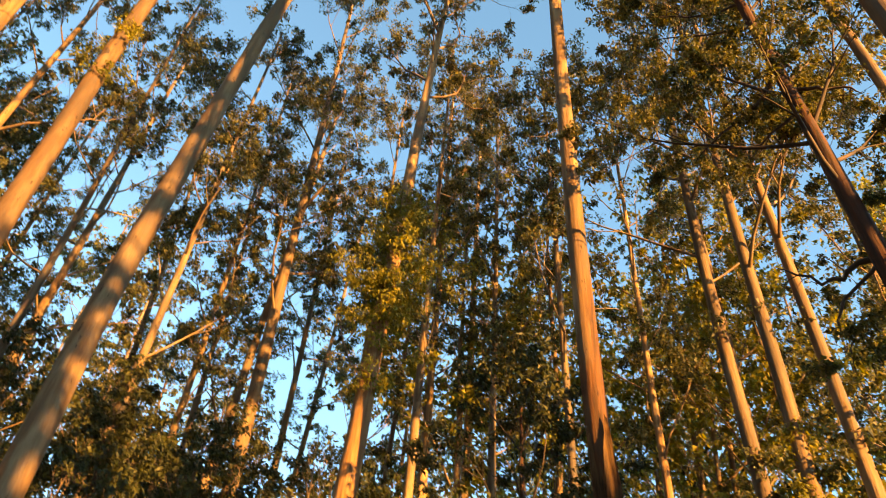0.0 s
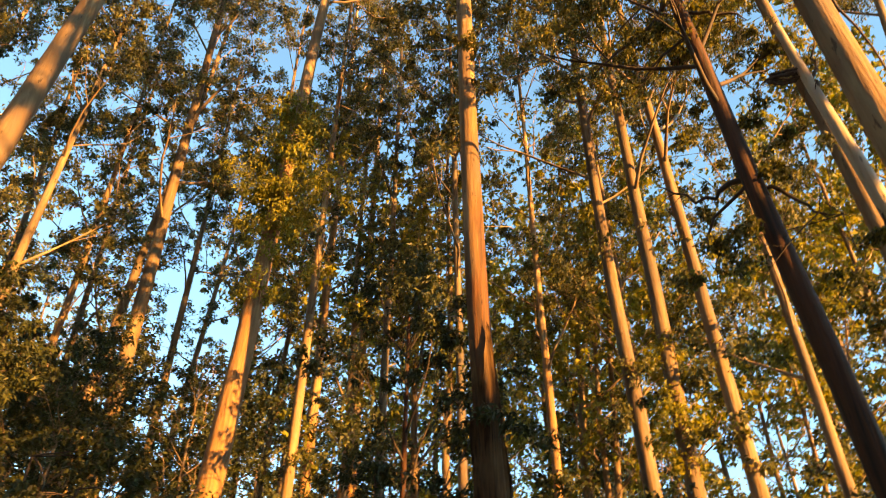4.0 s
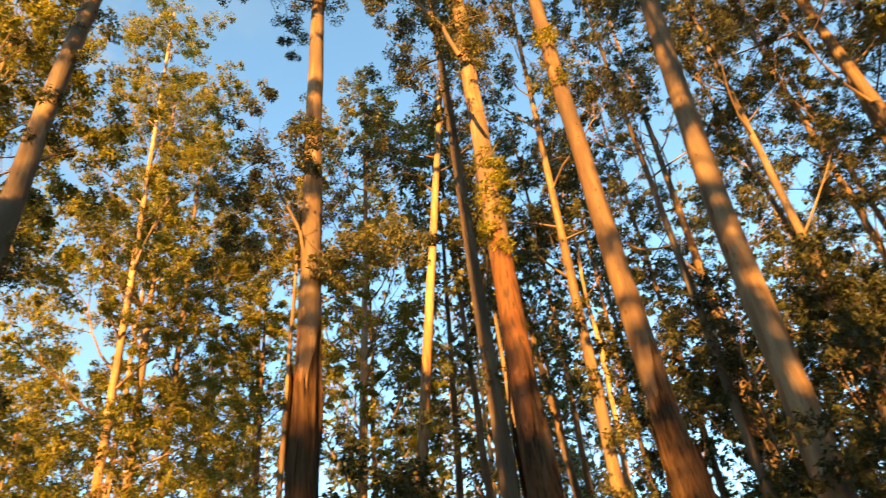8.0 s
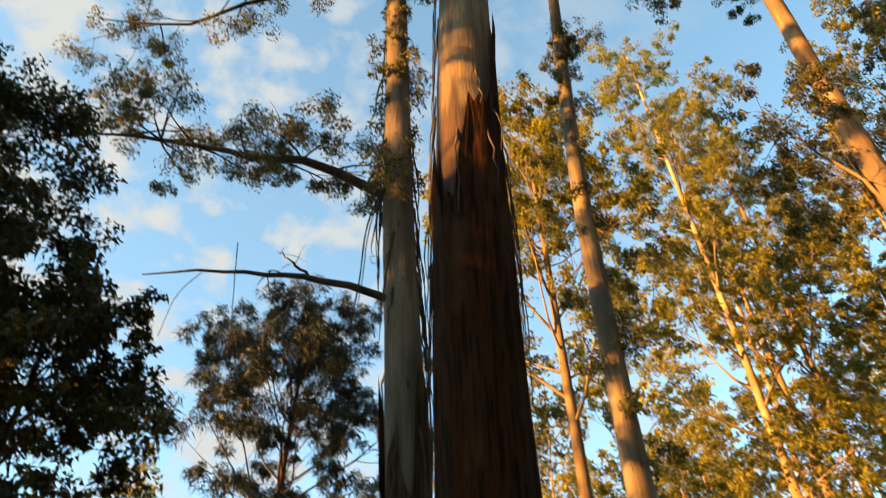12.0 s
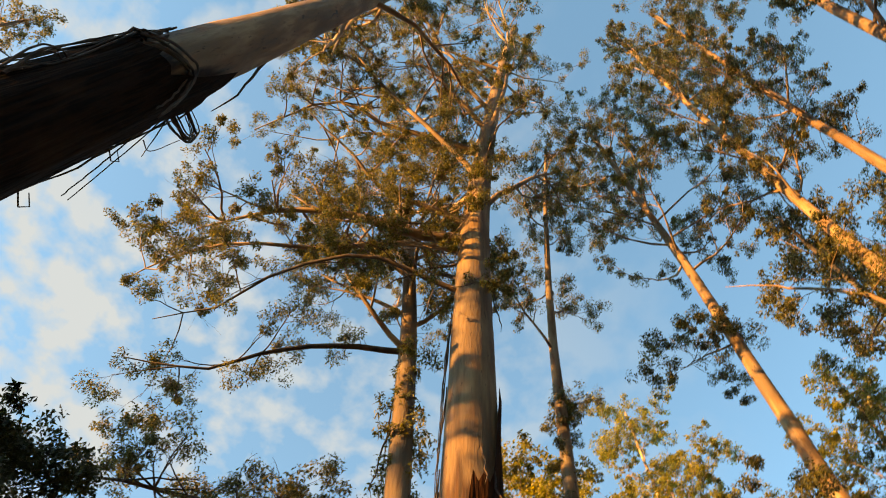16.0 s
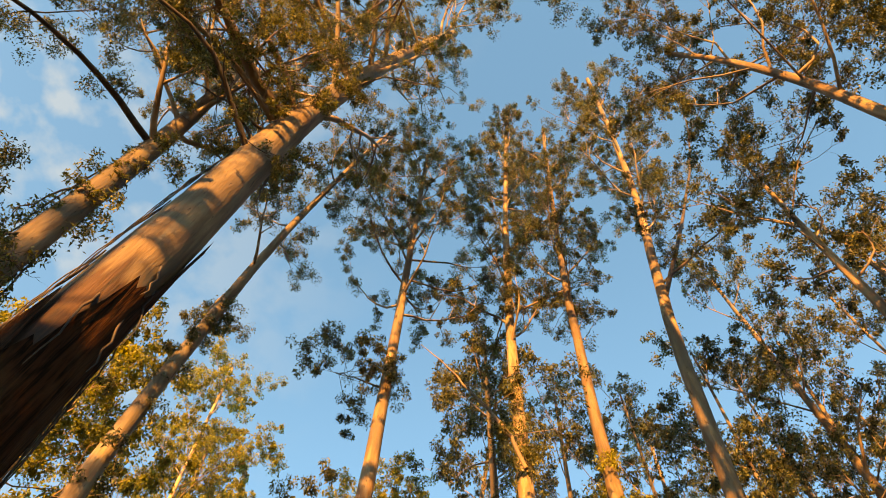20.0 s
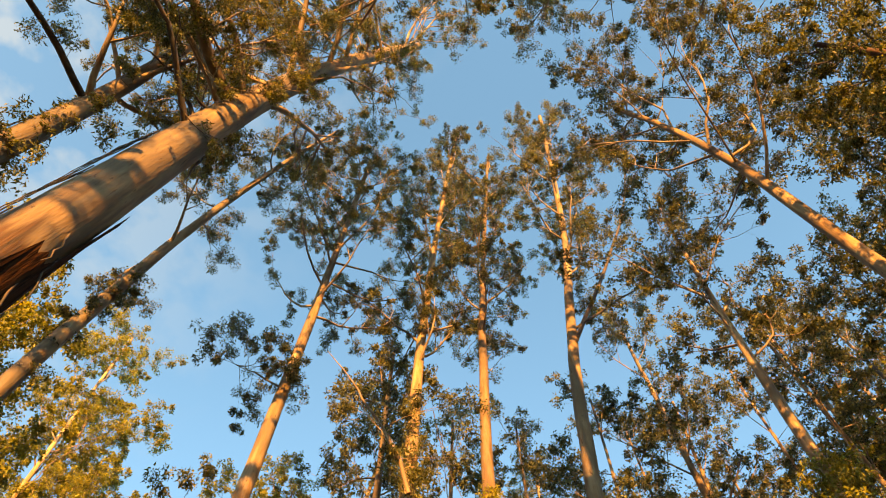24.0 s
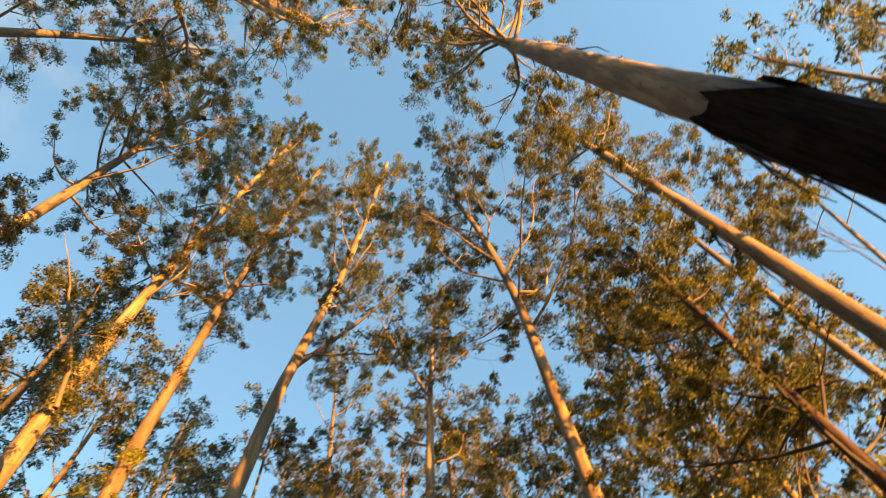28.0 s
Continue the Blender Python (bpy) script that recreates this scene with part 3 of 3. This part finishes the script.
gum_tree("gum_tree", 1.35, 10.30, 0.0165, 0.0941, 0.484, 52, 25, 2.6, 11, "gum", "stout gum with leafy sprouts along a cream trunk", limbs=26, bow=(-0.02, 0.91), nod=(0.3, -4.3), taper=0.51, seed=15, strips=8, collar=6.2, sprouts=[(10.4, 14.2, 0.42, 34), (17.4, 23.0, 0.85, 74, "olive")], scraps=[([(1.64, 10.27, 18.15), (1.98, 10.21, 16.05), (2.45, 10.12, 14.5), (2.73, 10.07, 13.77)], 0.011)],
         extra=[([(1.2, 10.3, 14.8), (0.76, 10.27, 16.14), (-0.01, 10.35, 17.85), (-0.61, 10.41, 18.99), (-1.37, 10.49, 20.27)], 0.055, 7)])
gum_tree("gum_tree", 3.30, 9.81, 0.0409, 0.0878, 0.449, 50, 27, 2.3, 6, "gum", TALL, limbs=24, bow=(-0.32, 0.89), nod=(-0.8, -3.0), taper=0.62, seed=16, collar=6.0, sprouts=[(15.0, 18.5, 0.4, 16)])
gum_tree("gum_tree", 4.89, 9.80, 0.1046, 0.0289, 0.477, 53, 33, 3.4, 2, "gum", "forked gum with smooth grey-cream trunk", limbs=22, bow=(-0.53, 0.96), nod=(-3.2, -2.6), taper=0.43, seed=17, lift=0.9,
         extra=[([(7.35, 11.38, 26.05), (9.44, 11.02, 33.0), (11.3, 9.7, 39.0), (12.0, 8.2, 43.5), (11.6, 7.2, 46.5)], 0.10, 10, 1), ([(7.71, 11.34, 27.46), (9.44, 10.91, 30.05), (11.51, 10.43, 32.41), (12.87, 10.01, 34.07)], 0.06, 8, 1)])
gum_tree("gum_tree", 9.27, 2.94, -0.0376, -0.0289, 0.357, 33, 19, 3.5, "banded", "gum", "gum with banded red and cream trunk and spreading crown", collar=6.0, limbs=20, bow=(-0.38, 0.44), nod=(-0.4, 1.2), taper=0.48, seed=18)
gum_tree("gum_tree", 7.70, -2.70, 0.0087, 0.0345, 0.453, 34, 26, 2.0, 2, "gum", "smooth pale gum with thin broken crown", limbs=8, bow=(-0.09, -0.21), nod=(0.0, 0.0), taper=0.58, seed=19, strips=6)
gum_tree("blackwood_tree", 9.00, -1.64, -0.0057, 0.0355, 0.346, 20.5, 9.8, 1.9, "old", "olive", "dark-barked leaning tree with twisted black limbs and dense foliage", limbs=22, per=300, gap=0.95, clump=0.44, leaf_size=(0.078, 0.044), bow=(0.06, 0.29), nod=(-0.7, 0.1), taper=0.56, seed=20, side=(0.25, 0.45), lift=0.3,
         extra=[([(9.10, -1.18, 8.82), (9.17, -0.82, 8.93), (9.21, -0.52, 8.8), (9.26, -0.17, 9.03), (9.3, 0.15, 9.37)], 0.055, 0),
                ([(9.2, -0.62, 8.81), (9.22, -0.45, 8.31), (9.23, -0.34, 7.74), (9.24, -0.32, 7.28)], 0.03, 0),
                ([(9.11, -1.2, 8.67), (9.08, -1.52, 8.44), (9.05, -1.76, 7.99), (9.01, -2.1, 7.76)], 0.04, 6),
                ([(9.14, -0.95, 13.47), (9.22, -0.4, 13.06), (9.3, 0.15, 12.81), (9.38, 0.82, 12.45)], 0.07, 5),
                ([(9.12, -1.1, 12.75), (9.07, -1.64, 12.56), (9.02, -1.95, 12.17)], 0.04, 4)])
gum_tree("gum_tree", 3.14, -2.54, 0.0128, 0.0173, 0.84, 42, 27.0, 4.0, "collar", "gum", "massive gum with dark stocking under a smooth grey upper trunk", limbs=22, taper=0.62, side=(-0.3, 0.2), seed=21, strips=8, collar=10.6, ropes=[(-20, 11.0, 2.5), (80, 10.8, 3.0), (-60, 10.5, 2.0)])
gum_tree("gum_tree", -2.55, -2.64, -0.0016, 0.0283, 0.867, 43, 24.0, 3.4, "collar", "gum", "massive gum with a loose collar of shade-blackened bark on its trunk", limbs=14, seed=22, strips=8, collar=10.4, taper=0.31, ropes=[(-60, 10.8, 3.2), (-45, 10.6, 4.2), (130, 11.0, 2.5), (140, 10.8, 3.6), (-75, 10.4, 2.0)],
         scraps=[([(-2.75, -2.03, 10.10), (-2.90, -1.87, 10.21), (-3.06, -1.69, 10.52), (-3.07, -1.69, 10.86), (-2.99, -1.77, 10.87), (-2.80, -1.98, 10.77)], 0.013),
                ([(-2.72, -2.00, 10.18), (-2.85, -1.86, 10.26), (-2.99, -1.72, 10.41), (-2.97, -1.74, 10.63), (-2.79, -1.93, 10.58), (-2.74, -2.00, 10.51)], 0.012),
                ([(-2.77, -2.01, 10.02), (-2.78, -2.00, 9.39), (-2.83, -1.94, 8.48), (-2.86, -1.91, 7.94), (-2.88, -1.89, 7.55)], 0.010),
                ([(-2.84, -1.99, 10.17), (-2.89, -1.93, 9.57), (-2.94, -1.87, 8.55), (-2.99, -1.83, 7.78)], 0.009), ([(-2.85, -1.94, 10.04), (-2.92, -1.87, 9.67), (-2.98, -1.81, 9.28)], 0.009),
                ([(-2.84, -1.90, 9.36), (-2.94, -1.79, 9.45), (-3.00, -1.73, 10.27)], 0.008), ([(-2.23, -2.61, 10.34), (-2.15, -2.69, 10.02), (-2.15, -2.69, 9.79), (-2.20, -2.64, 8.41), (-2.18, -2.66, 7.77), (-2.16, -2.68, 7.42)], 0.014),
                ([(-2.14, -2.66, 7.37), (-2.07, -2.73, 8.01), (-2.10, -2.70, 8.29), (-2.16, -2.62, 8.32)], 0.013), ([(-1.88, -2.42, 9.24), (-2.00, -2.29, 9.78), (-2.19, -2.08, 10.25), (-2.29, -1.96, 10.04), (-2.35, -1.89, 9.54), (-2.38, -1.87, 9.12)], 0.020)])
gum_tree("dead_tree", 8.56, -2.84, 0.015, 0.058, 0.35, 11.8, 11.6, 0.3, "grey", "gum", "dead grey stag with a snapped top", limbs=0, seed=23, strips=4, scraps=[([(8.71, -2.26, 10.27), (8.77, -2.05, 10.38), (8.82, -1.85, 10.42), (8.78, -2.0, 10.24), (8.73, -2.2, 10.14)], 0.032)],
         extra=[([(8.71, -2.28, 9.3), (8.69, -2.36, 10.16), (8.64, -2.54, 10.83)], 0.05, 0)])
gum_tree("gum_tree", 10.42, -2.88, 0.006, 0.024, 0.30, 34, 18, 2.6, 2, "gum", TALL, limbs=10, seed=24)
gum_tree("gum_tree", 13.69, -3.27, -0.044, -0.124, 0.26, 30, 15, 2.6, 2, "gum", "thin orange-lit gum with crooked side limbs", limbs=10, seed=25)

# mostly unseen gums, added towards the low sun to dapple the clearing with shade
for k, (x, y, tall, low, wide) in enumerate([(12.4, -11.2, 38, 20, 3.0), (4.7, -15.4, 9, 3, 2.2), (-6.3, -14.4, 11, 4, 2.4), (-10.2, -15.1, 24, 10, 2.2), (14.7, -16.5, 40, 20, 3.2), (-8.0, -13.6, 12, 4, 2.4), (-11.5, -17.1, 14, 4, 2.4), (-3.0, -20.0, 14, 5, 2.6), (-7.7, -22.7, 16, 5, 2.6), (2.4, -22.3, 10.5, 4, 2.2), (4.7, -22.3, 15.5, 4, 1.3), (2.5, -13.0, 11.5, 4, 1.5), (-14.5, -24.6, 20, 5, 2.6), (7.6, -23.5, 9, 3, 2.2), (-15.7, -15.7, 24, 6, 2.4), (-10.1, -9.3, 12, 2, 2.4), (-0.6, -14.5, 30, 6, 1.3), (-0.9, -12.6, 17, 4, 1.8), (0.4, -13.0, 33, 13, 2.0), (-12.0, -7.6, 12, 3, 2.2), (-22.9, -12.0, 21, 4, 2.6), (-21.2, -13.5, 20, 4, 2.4)]):
    gum_tree("gum_tree", x, y, 0.0, 0.0, 0.5, tall, low, wide, 6, "gum", "gum added on the sunward side to dapple the clearing with shade", limbs=14, keep=0.42, seed=300 + k, near=False, fine=1, per=45, leaf_size=(0.26, 0.11), clump=0.62, gap=0.1)
gum_tree("gum_tree", -11.6, -11.4, 0.0, 0.0, 0.3, 31, 27, 1.1, 6, "gum", "tall gum whose thin crown shows over the clearing", limbs=9, seed=330, near=False, fine=1, per=150, leaf_size=(0.10, 0.05))

# ---- the middle distance ----
MID = dict(near=False, fine=1, per=140, leaf_size=(0.128, 0.070), clump=0.58, keep=1.0, gap=0.95, tufts=9)
gum_tree("gum_tree", 9.38, 8.31, 0.0213, -0.0220, 0.497, 32.8, 18.7, 2.6, "red", "gum", "gum with a golden ball of sprouting leaves halfway up", limbs=12, bow=(0.18, -0.18), nod=(0.3, -0.4), taper=0.87, seed=31, sprouts=[(11.2, 15.4, 1.05, 130), (9.6, 11.2, 0.45, 16)], **dict(MID, tufts=0))
gum_tree("gum_tree", 17.85, 2.10, -0.0073, 0.0141, 0.450, 36, 15, 3.2, 2, "gum", TALL, limbs=12, bow=(-0.07, -0.05), nod=(-0.1, -1.0), taper=0.65, seed=32, **MID)
gum_tree("gum_tree", 13.98, 0.95, 0.0008, -0.0091, 0.385, 28, 13, 2.6, 6, "gum", "gum with tufted sprouts on a golden trunk", limbs=11, bow=(0.01, 0.03), nod=(0.0, -0.1), taper=0.70, seed=33, sprouts=[(6.5, 9.5, 0.4, 24)], **MID)
gum_tree("gum_tree", 14.01, -0.24, 0.0006, 0.0170, 0.337, 30, 13, 2.6, 2, "gum", "smooth straight gum with a golden-lit trunk", limbs=11, bow=(0.01, 0.07), nod=(0.0, 0.0), taper=0.72, seed=34, **MID)
MIDDLE = [
    # foot x, y, lean x, y, trunk, height, crown's base, spread, bark, leaf
    (14.00, 15.66, -0.014, 0.012, 0.55, 40, 16, 3.2, 6, "gum"), (15.33, 19.75, 0.039, -0.031, 0.50, 38, 14, 3.0, 2, "gum"),
    (20.58, 15.89, 0.018, -0.024, 0.30, 30, 21, 1.8, 2, "gum"), (20.81, 13.86, -0.002, 0.002, 0.50, 40, 15, 3.0, "red", "gum"),
    (24.19, 14.10, 0.002, -0.003, 0.50, 42, 17, 3.4, "red", "gum"), (20.23, 26.08, -0.020, 0.015, 0.45, 40, 18, 3.0, 6, "gum"),
    (17.52, 26.82, -0.053, 0.031, 0.45, 40, 18, 3.0, 6, "gum"), (21.00, 21.43, -0.004, 0.004, 0.44, 38, 18, 2.8, 6, "gum"),
    (24.46, 25.04, 0.038, -0.038, 0.45, 38, 17, 3.0, 6, "gum"), (29.39, 6.07, 0.015, -0.084, 0.36, 36, 16, 3.0, 2, "gum"),
    (11.04, 26.82, 0.014, -0.006, 0.56, 40, 17, 3.0, 6, "gum"), (4.40, 21.56, 0.019, -0.004, 0.48, 36, 15, 2.6, 6, "gum"),
    (10.93, 32.19, 0.006, -0.002, 0.44, 40, 16, 3.0, 6, "gum"), (-2.03, 18.91, 0.121, 0.008, 0.40, 32, 18, 2.0, "red", "gum"),
    (-6.58, 25.15, 0.025, 0.007, 0.30, 27, 20, 1.9, 2, "gum"), (1.21, 14.96, -0.011, 0.001, 0.45, 30, 20, 1.3, "grizzled", "gum"),
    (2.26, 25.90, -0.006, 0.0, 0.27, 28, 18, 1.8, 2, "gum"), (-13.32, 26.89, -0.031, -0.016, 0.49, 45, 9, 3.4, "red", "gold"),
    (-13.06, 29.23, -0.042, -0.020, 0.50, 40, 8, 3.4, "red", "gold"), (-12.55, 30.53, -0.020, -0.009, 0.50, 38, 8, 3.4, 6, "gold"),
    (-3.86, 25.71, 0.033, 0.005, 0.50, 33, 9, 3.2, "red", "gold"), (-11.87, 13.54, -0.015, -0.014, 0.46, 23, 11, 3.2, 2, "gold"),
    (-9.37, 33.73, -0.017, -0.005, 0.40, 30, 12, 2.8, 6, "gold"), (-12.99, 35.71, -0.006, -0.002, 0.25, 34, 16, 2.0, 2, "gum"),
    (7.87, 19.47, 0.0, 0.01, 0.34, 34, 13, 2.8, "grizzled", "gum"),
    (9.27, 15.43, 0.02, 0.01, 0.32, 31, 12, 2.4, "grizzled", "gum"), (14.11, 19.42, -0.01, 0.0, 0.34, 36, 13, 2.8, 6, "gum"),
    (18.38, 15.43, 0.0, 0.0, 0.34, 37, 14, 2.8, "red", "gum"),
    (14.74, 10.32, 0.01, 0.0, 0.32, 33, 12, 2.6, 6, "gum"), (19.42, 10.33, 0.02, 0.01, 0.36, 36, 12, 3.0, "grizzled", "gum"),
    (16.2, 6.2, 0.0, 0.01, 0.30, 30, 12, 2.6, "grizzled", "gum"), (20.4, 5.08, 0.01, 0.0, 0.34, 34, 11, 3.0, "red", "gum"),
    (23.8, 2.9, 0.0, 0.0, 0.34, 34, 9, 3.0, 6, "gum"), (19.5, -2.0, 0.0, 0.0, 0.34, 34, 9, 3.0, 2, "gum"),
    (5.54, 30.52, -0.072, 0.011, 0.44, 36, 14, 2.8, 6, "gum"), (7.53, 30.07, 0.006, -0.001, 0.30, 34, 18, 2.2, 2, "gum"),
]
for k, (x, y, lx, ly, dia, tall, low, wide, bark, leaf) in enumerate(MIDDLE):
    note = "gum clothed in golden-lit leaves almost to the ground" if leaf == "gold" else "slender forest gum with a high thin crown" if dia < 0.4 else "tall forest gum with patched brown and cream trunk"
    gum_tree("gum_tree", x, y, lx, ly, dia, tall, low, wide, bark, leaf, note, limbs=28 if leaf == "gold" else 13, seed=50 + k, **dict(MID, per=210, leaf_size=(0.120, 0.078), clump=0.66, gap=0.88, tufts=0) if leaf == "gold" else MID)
gum_tree("sheoak_tree", -17.56, 7.26, 0.013, 0.031, 0.34, 15.0, 7.6, 2.4, "old", "sheoak", "grey-green feathery tree with a dark trunk", limbs=30, per=230, keep=0.9, leaf_size=(0.20, 0.030), clump=0.55, gap=0.7, seed=91, near=False)
gum_tree("evergreen_tree", -8.1, -1.55, 0.0, 0.0, 0.3, 9.3, 1.6, 1.6, "old", "dark", "dense dark evergreen tree standing in the shade", limbs=40, per=170, keep=1.0, leaf_size=(0.085, 0.046), clump=0.40, gap=0.55, lift=0.1, seed=92, near=False)

gum_tree("evergreen_tree", -8.3, 0.5, 0.0, 0.0, 0.2, 6.6, 0.8, 1.3, "old", "dark", "small dark evergreen beside a taller one", limbs=26, per=150, keep=1.0, leaf_size=(0.085, 0.046), clump=0.36, gap=0.6, lift=0.1, seed=93, near=False)

for k, (x, y, tall, low, wide) in enumerate([(7.1, 11.6, 8.4, 3.0, 1.3), (9.93, 4.75, 8.9, 2.2, 1.35)]):
    gum_tree("blackwood_tree", x, y, 0.01, 0.0, 0.18, tall, low, wide, "old", "dark", "young tree with leaves darkened for the shade of taller gums", limbs=18, per=130, keep=0.7, leaf_size=(0.10, 0.045), clump=0.38, seed=95 + k, near=False)

young = dict(MID, per=90, tufts=0)
# the saplings' gum leaves are swapped for dark ones to stand for shade
sapling = gum_tree("gum_tree", 9.4, 16.2, 0.0, 0.0, 0.16, 12.5, 2.5, 1.6, "grizzled", "dark", "young leafy gum, its leaves darkened for the shade of taller trees", limbs=20, seed=400, group="young gums", **young)
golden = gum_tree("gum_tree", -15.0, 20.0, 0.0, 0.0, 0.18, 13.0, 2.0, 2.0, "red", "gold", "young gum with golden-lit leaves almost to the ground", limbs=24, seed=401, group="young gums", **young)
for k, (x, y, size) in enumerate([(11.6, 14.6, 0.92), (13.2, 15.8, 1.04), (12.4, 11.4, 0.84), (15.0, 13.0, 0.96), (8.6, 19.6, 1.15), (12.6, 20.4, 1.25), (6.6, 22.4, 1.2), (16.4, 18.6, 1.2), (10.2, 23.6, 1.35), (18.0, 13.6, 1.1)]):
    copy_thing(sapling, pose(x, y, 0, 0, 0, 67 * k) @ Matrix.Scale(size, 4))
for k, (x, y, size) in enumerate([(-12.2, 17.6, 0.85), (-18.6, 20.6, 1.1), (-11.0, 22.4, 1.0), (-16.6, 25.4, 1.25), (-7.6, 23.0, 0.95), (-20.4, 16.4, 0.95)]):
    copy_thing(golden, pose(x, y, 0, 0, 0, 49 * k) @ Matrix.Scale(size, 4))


def shrub(x, y, tall, wide, seed, label):
    """An understorey bush: several thin stems from one foot, thick with dark leaves."""
    rng = np.random.default_rng(seed)
    root = tagged(new("understorey_shrub"), label, "shrub", "understorey shrubs")
    root.location = (x, y, 0)
    tips = []
    for k in range(9):
        a = k * 2.4 + rng.uniform(-0.4, 0.4)
        out = np.array([math.cos(a), math.sin(a), 1.0]) * (wide * rng.uniform(0.2, 1.0), wide * rng.uniform(0.2, 1.0), tall)
        p = smooth_line([(0, 0, -0.2), out * (0.25, 0.25, 0.4), out * rng.uniform(0.72, 0.95)], 8)
        tubes = [tube(p, np.linspace(0.05, 0.015, 8), 6)]
        for f in rng.uniform(0.35, 1.0, 7):
            t, e = bough(rng, p[min(7, int(f * 8))], rng.standard_normal(3) * (1, 1, 0.6), wide * 0.55, 0.014, 0.2, 0.6, 0)
            tubes += t
            tips += e
        v, f = joined(tubes)
        piece("stem", mesh_from("stem", v, f, DARK_OR_SHADED_LIMB), root)
    tips = np.array(tips)
    tips = tips[rng.random(len(tips)) < 0.6]
    v, f = leaf_cloud(rng, tips, rng.uniform(0.22, 0.42, len(tips)), 38, 0.10, 0.055)
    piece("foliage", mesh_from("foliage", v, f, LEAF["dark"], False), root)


for k, (a, r, tall, wide) in enumerate([(60, 10.6, 5.4, 1.0), (69, 11.0, 5.2, 0.9), (38, 11.0, 6.0, 1.5), (30, 11.5, 4.9, 1.5), (34, 12.0, 4.6, 1.6), (-3, 12.5, 7.2, 1.6), (-8, 13.0, 6.6, 1.5), (46, 13, 5.0, 1.6),
                                        (77, 13, 5.6, 1.6), (97, 13.5, 5.6, 1.8), (104, 14, 5.0, 1.6), (22, 14, 5.2, 1.6), (84, 16, 6.5, 1.8), (81, 9.6, 4.5, 1.2), (87, 10.4, 4.6, 1.2)]):
    a = radians(a)
    shrub(r * math.sin(a), r * math.cos(a), tall, wide, 200 + k, "dark shaded understorey bush on the forest floor")

# ---- the forest behind ----
FAR = dict(near=False, fine=0, per=32, leaf_size=(0.30, 0.190), clump=0.76, limbs=17, keep=0.95, gap=1.0, wave=0.25)
pattern = [gum_tree("gum_tree", 60 * math.sin(a), 60 * math.cos(a), 0.0, 0.0, d, t, low, 3.0, b, f, "distant forest gum with narrow crown", seed=120 + k, group="distant gums", **FAR)
           for k, (a, d, t, low, b, f) in enumerate([(0.10, 0.45, 40, 13, 6, "gum"), (0.55, 0.5, 42, 17, 6, "gum"), (0.95, 0.4, 37, 12, 2, "gum"), (1.35, 0.5, 40, 15, "red", "gum"), (-0.35, 0.45, 36, 10, 6, "gold"), (1.7, 0.42, 39, 14, 6, "gum")])]
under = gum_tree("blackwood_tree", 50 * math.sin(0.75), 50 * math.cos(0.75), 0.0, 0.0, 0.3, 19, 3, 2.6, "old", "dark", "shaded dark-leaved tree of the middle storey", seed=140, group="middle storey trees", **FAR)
rng = random.Random(5)
stand = []
for k in range(700):
    a, r = rng.uniform(-50, 114), 34 + 46 * rng.random() ** 0.8
    if len(stand) < 76 and all((r * math.sin(radians(a)) - p) ** 2 + (r * math.cos(radians(a)) - q) ** 2 > 15 for p, q, *_ in stand):
        stand.append((r * math.sin(radians(a)), r * math.cos(radians(a)), a, 1.0))
# unseen gums added behind, gapped and lowered to shape the low sunlight
for k in range(14):
    a, r = 135 + k * 9.0 + rng.uniform(-3, 3), rng.uniform(26, 70)
    if not 158 < a < 180:
        stand.append((r * math.sin(radians(a)), r * math.cos(radians(a)), a, 0.42 if 185 < a < 228 else 0.95))
for a, r, s in ((-62, 44, 0.60), (-67, 50, 0.62), (-72, 46, 0.56), (-78, 50, 0.64), (-83, 46, 0.55), (-90, 58, 0.7), (-56, 40, 0.58)):
    stand.append((r * math.sin(radians(a)), r * math.cos(radians(a)), a, s))
for k in range(18):
    a, r = 1 + k * 6.4 + rng.uniform(-2.0, 2.0), rng.uniform(30, 52)
    stand.append((r * math.sin(radians(a)), r * math.cos(radians(a)), a, 1.01))
for a, r in ((-76, 34), (-82, 31)):
    stand.append((r * math.sin(radians(a)), r * math.cos(radians(a)), a, 0.81))
for k in range(5):
    a, r = -5 + k * 4.4 + rng.uniform(-1.2, 1.2), rng.uniform(25, 33)
    stand.append((r * math.sin(radians(a)), r * math.cos(radians(a)), a, 0.79))
for k in range(18):
    a, r = 60 + k * 2.8 + rng.uniform(-1.2, 1.2), rng.uniform(23, 38)
    stand.append((r * math.sin(radians(a)), r * math.cos(radians(a)), a, 0.80))
# unseen low gums added sunward to keep the trunks' feet in shade
for k in range(16):
    a, r = 178 + k * 3.6 + rng.uniform(-1.5, 1.5), rng.uniform(24, 42)
    stand.append((r * math.sin(radians(a)), r * math.cos(radians(a)), a, 0.36))
for x, y, a, s in stand:
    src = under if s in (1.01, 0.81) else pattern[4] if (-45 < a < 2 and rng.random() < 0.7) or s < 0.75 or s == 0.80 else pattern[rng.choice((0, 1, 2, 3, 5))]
    k = s * rng.uniform(0.85, 1.12)
    copy_thing(src, pose(x, y, 0, rng.uniform(-2, 2), rng.uniform(-2, 2), rng.uniform(0, 360)) @ Matrix.Scale(k, 4))
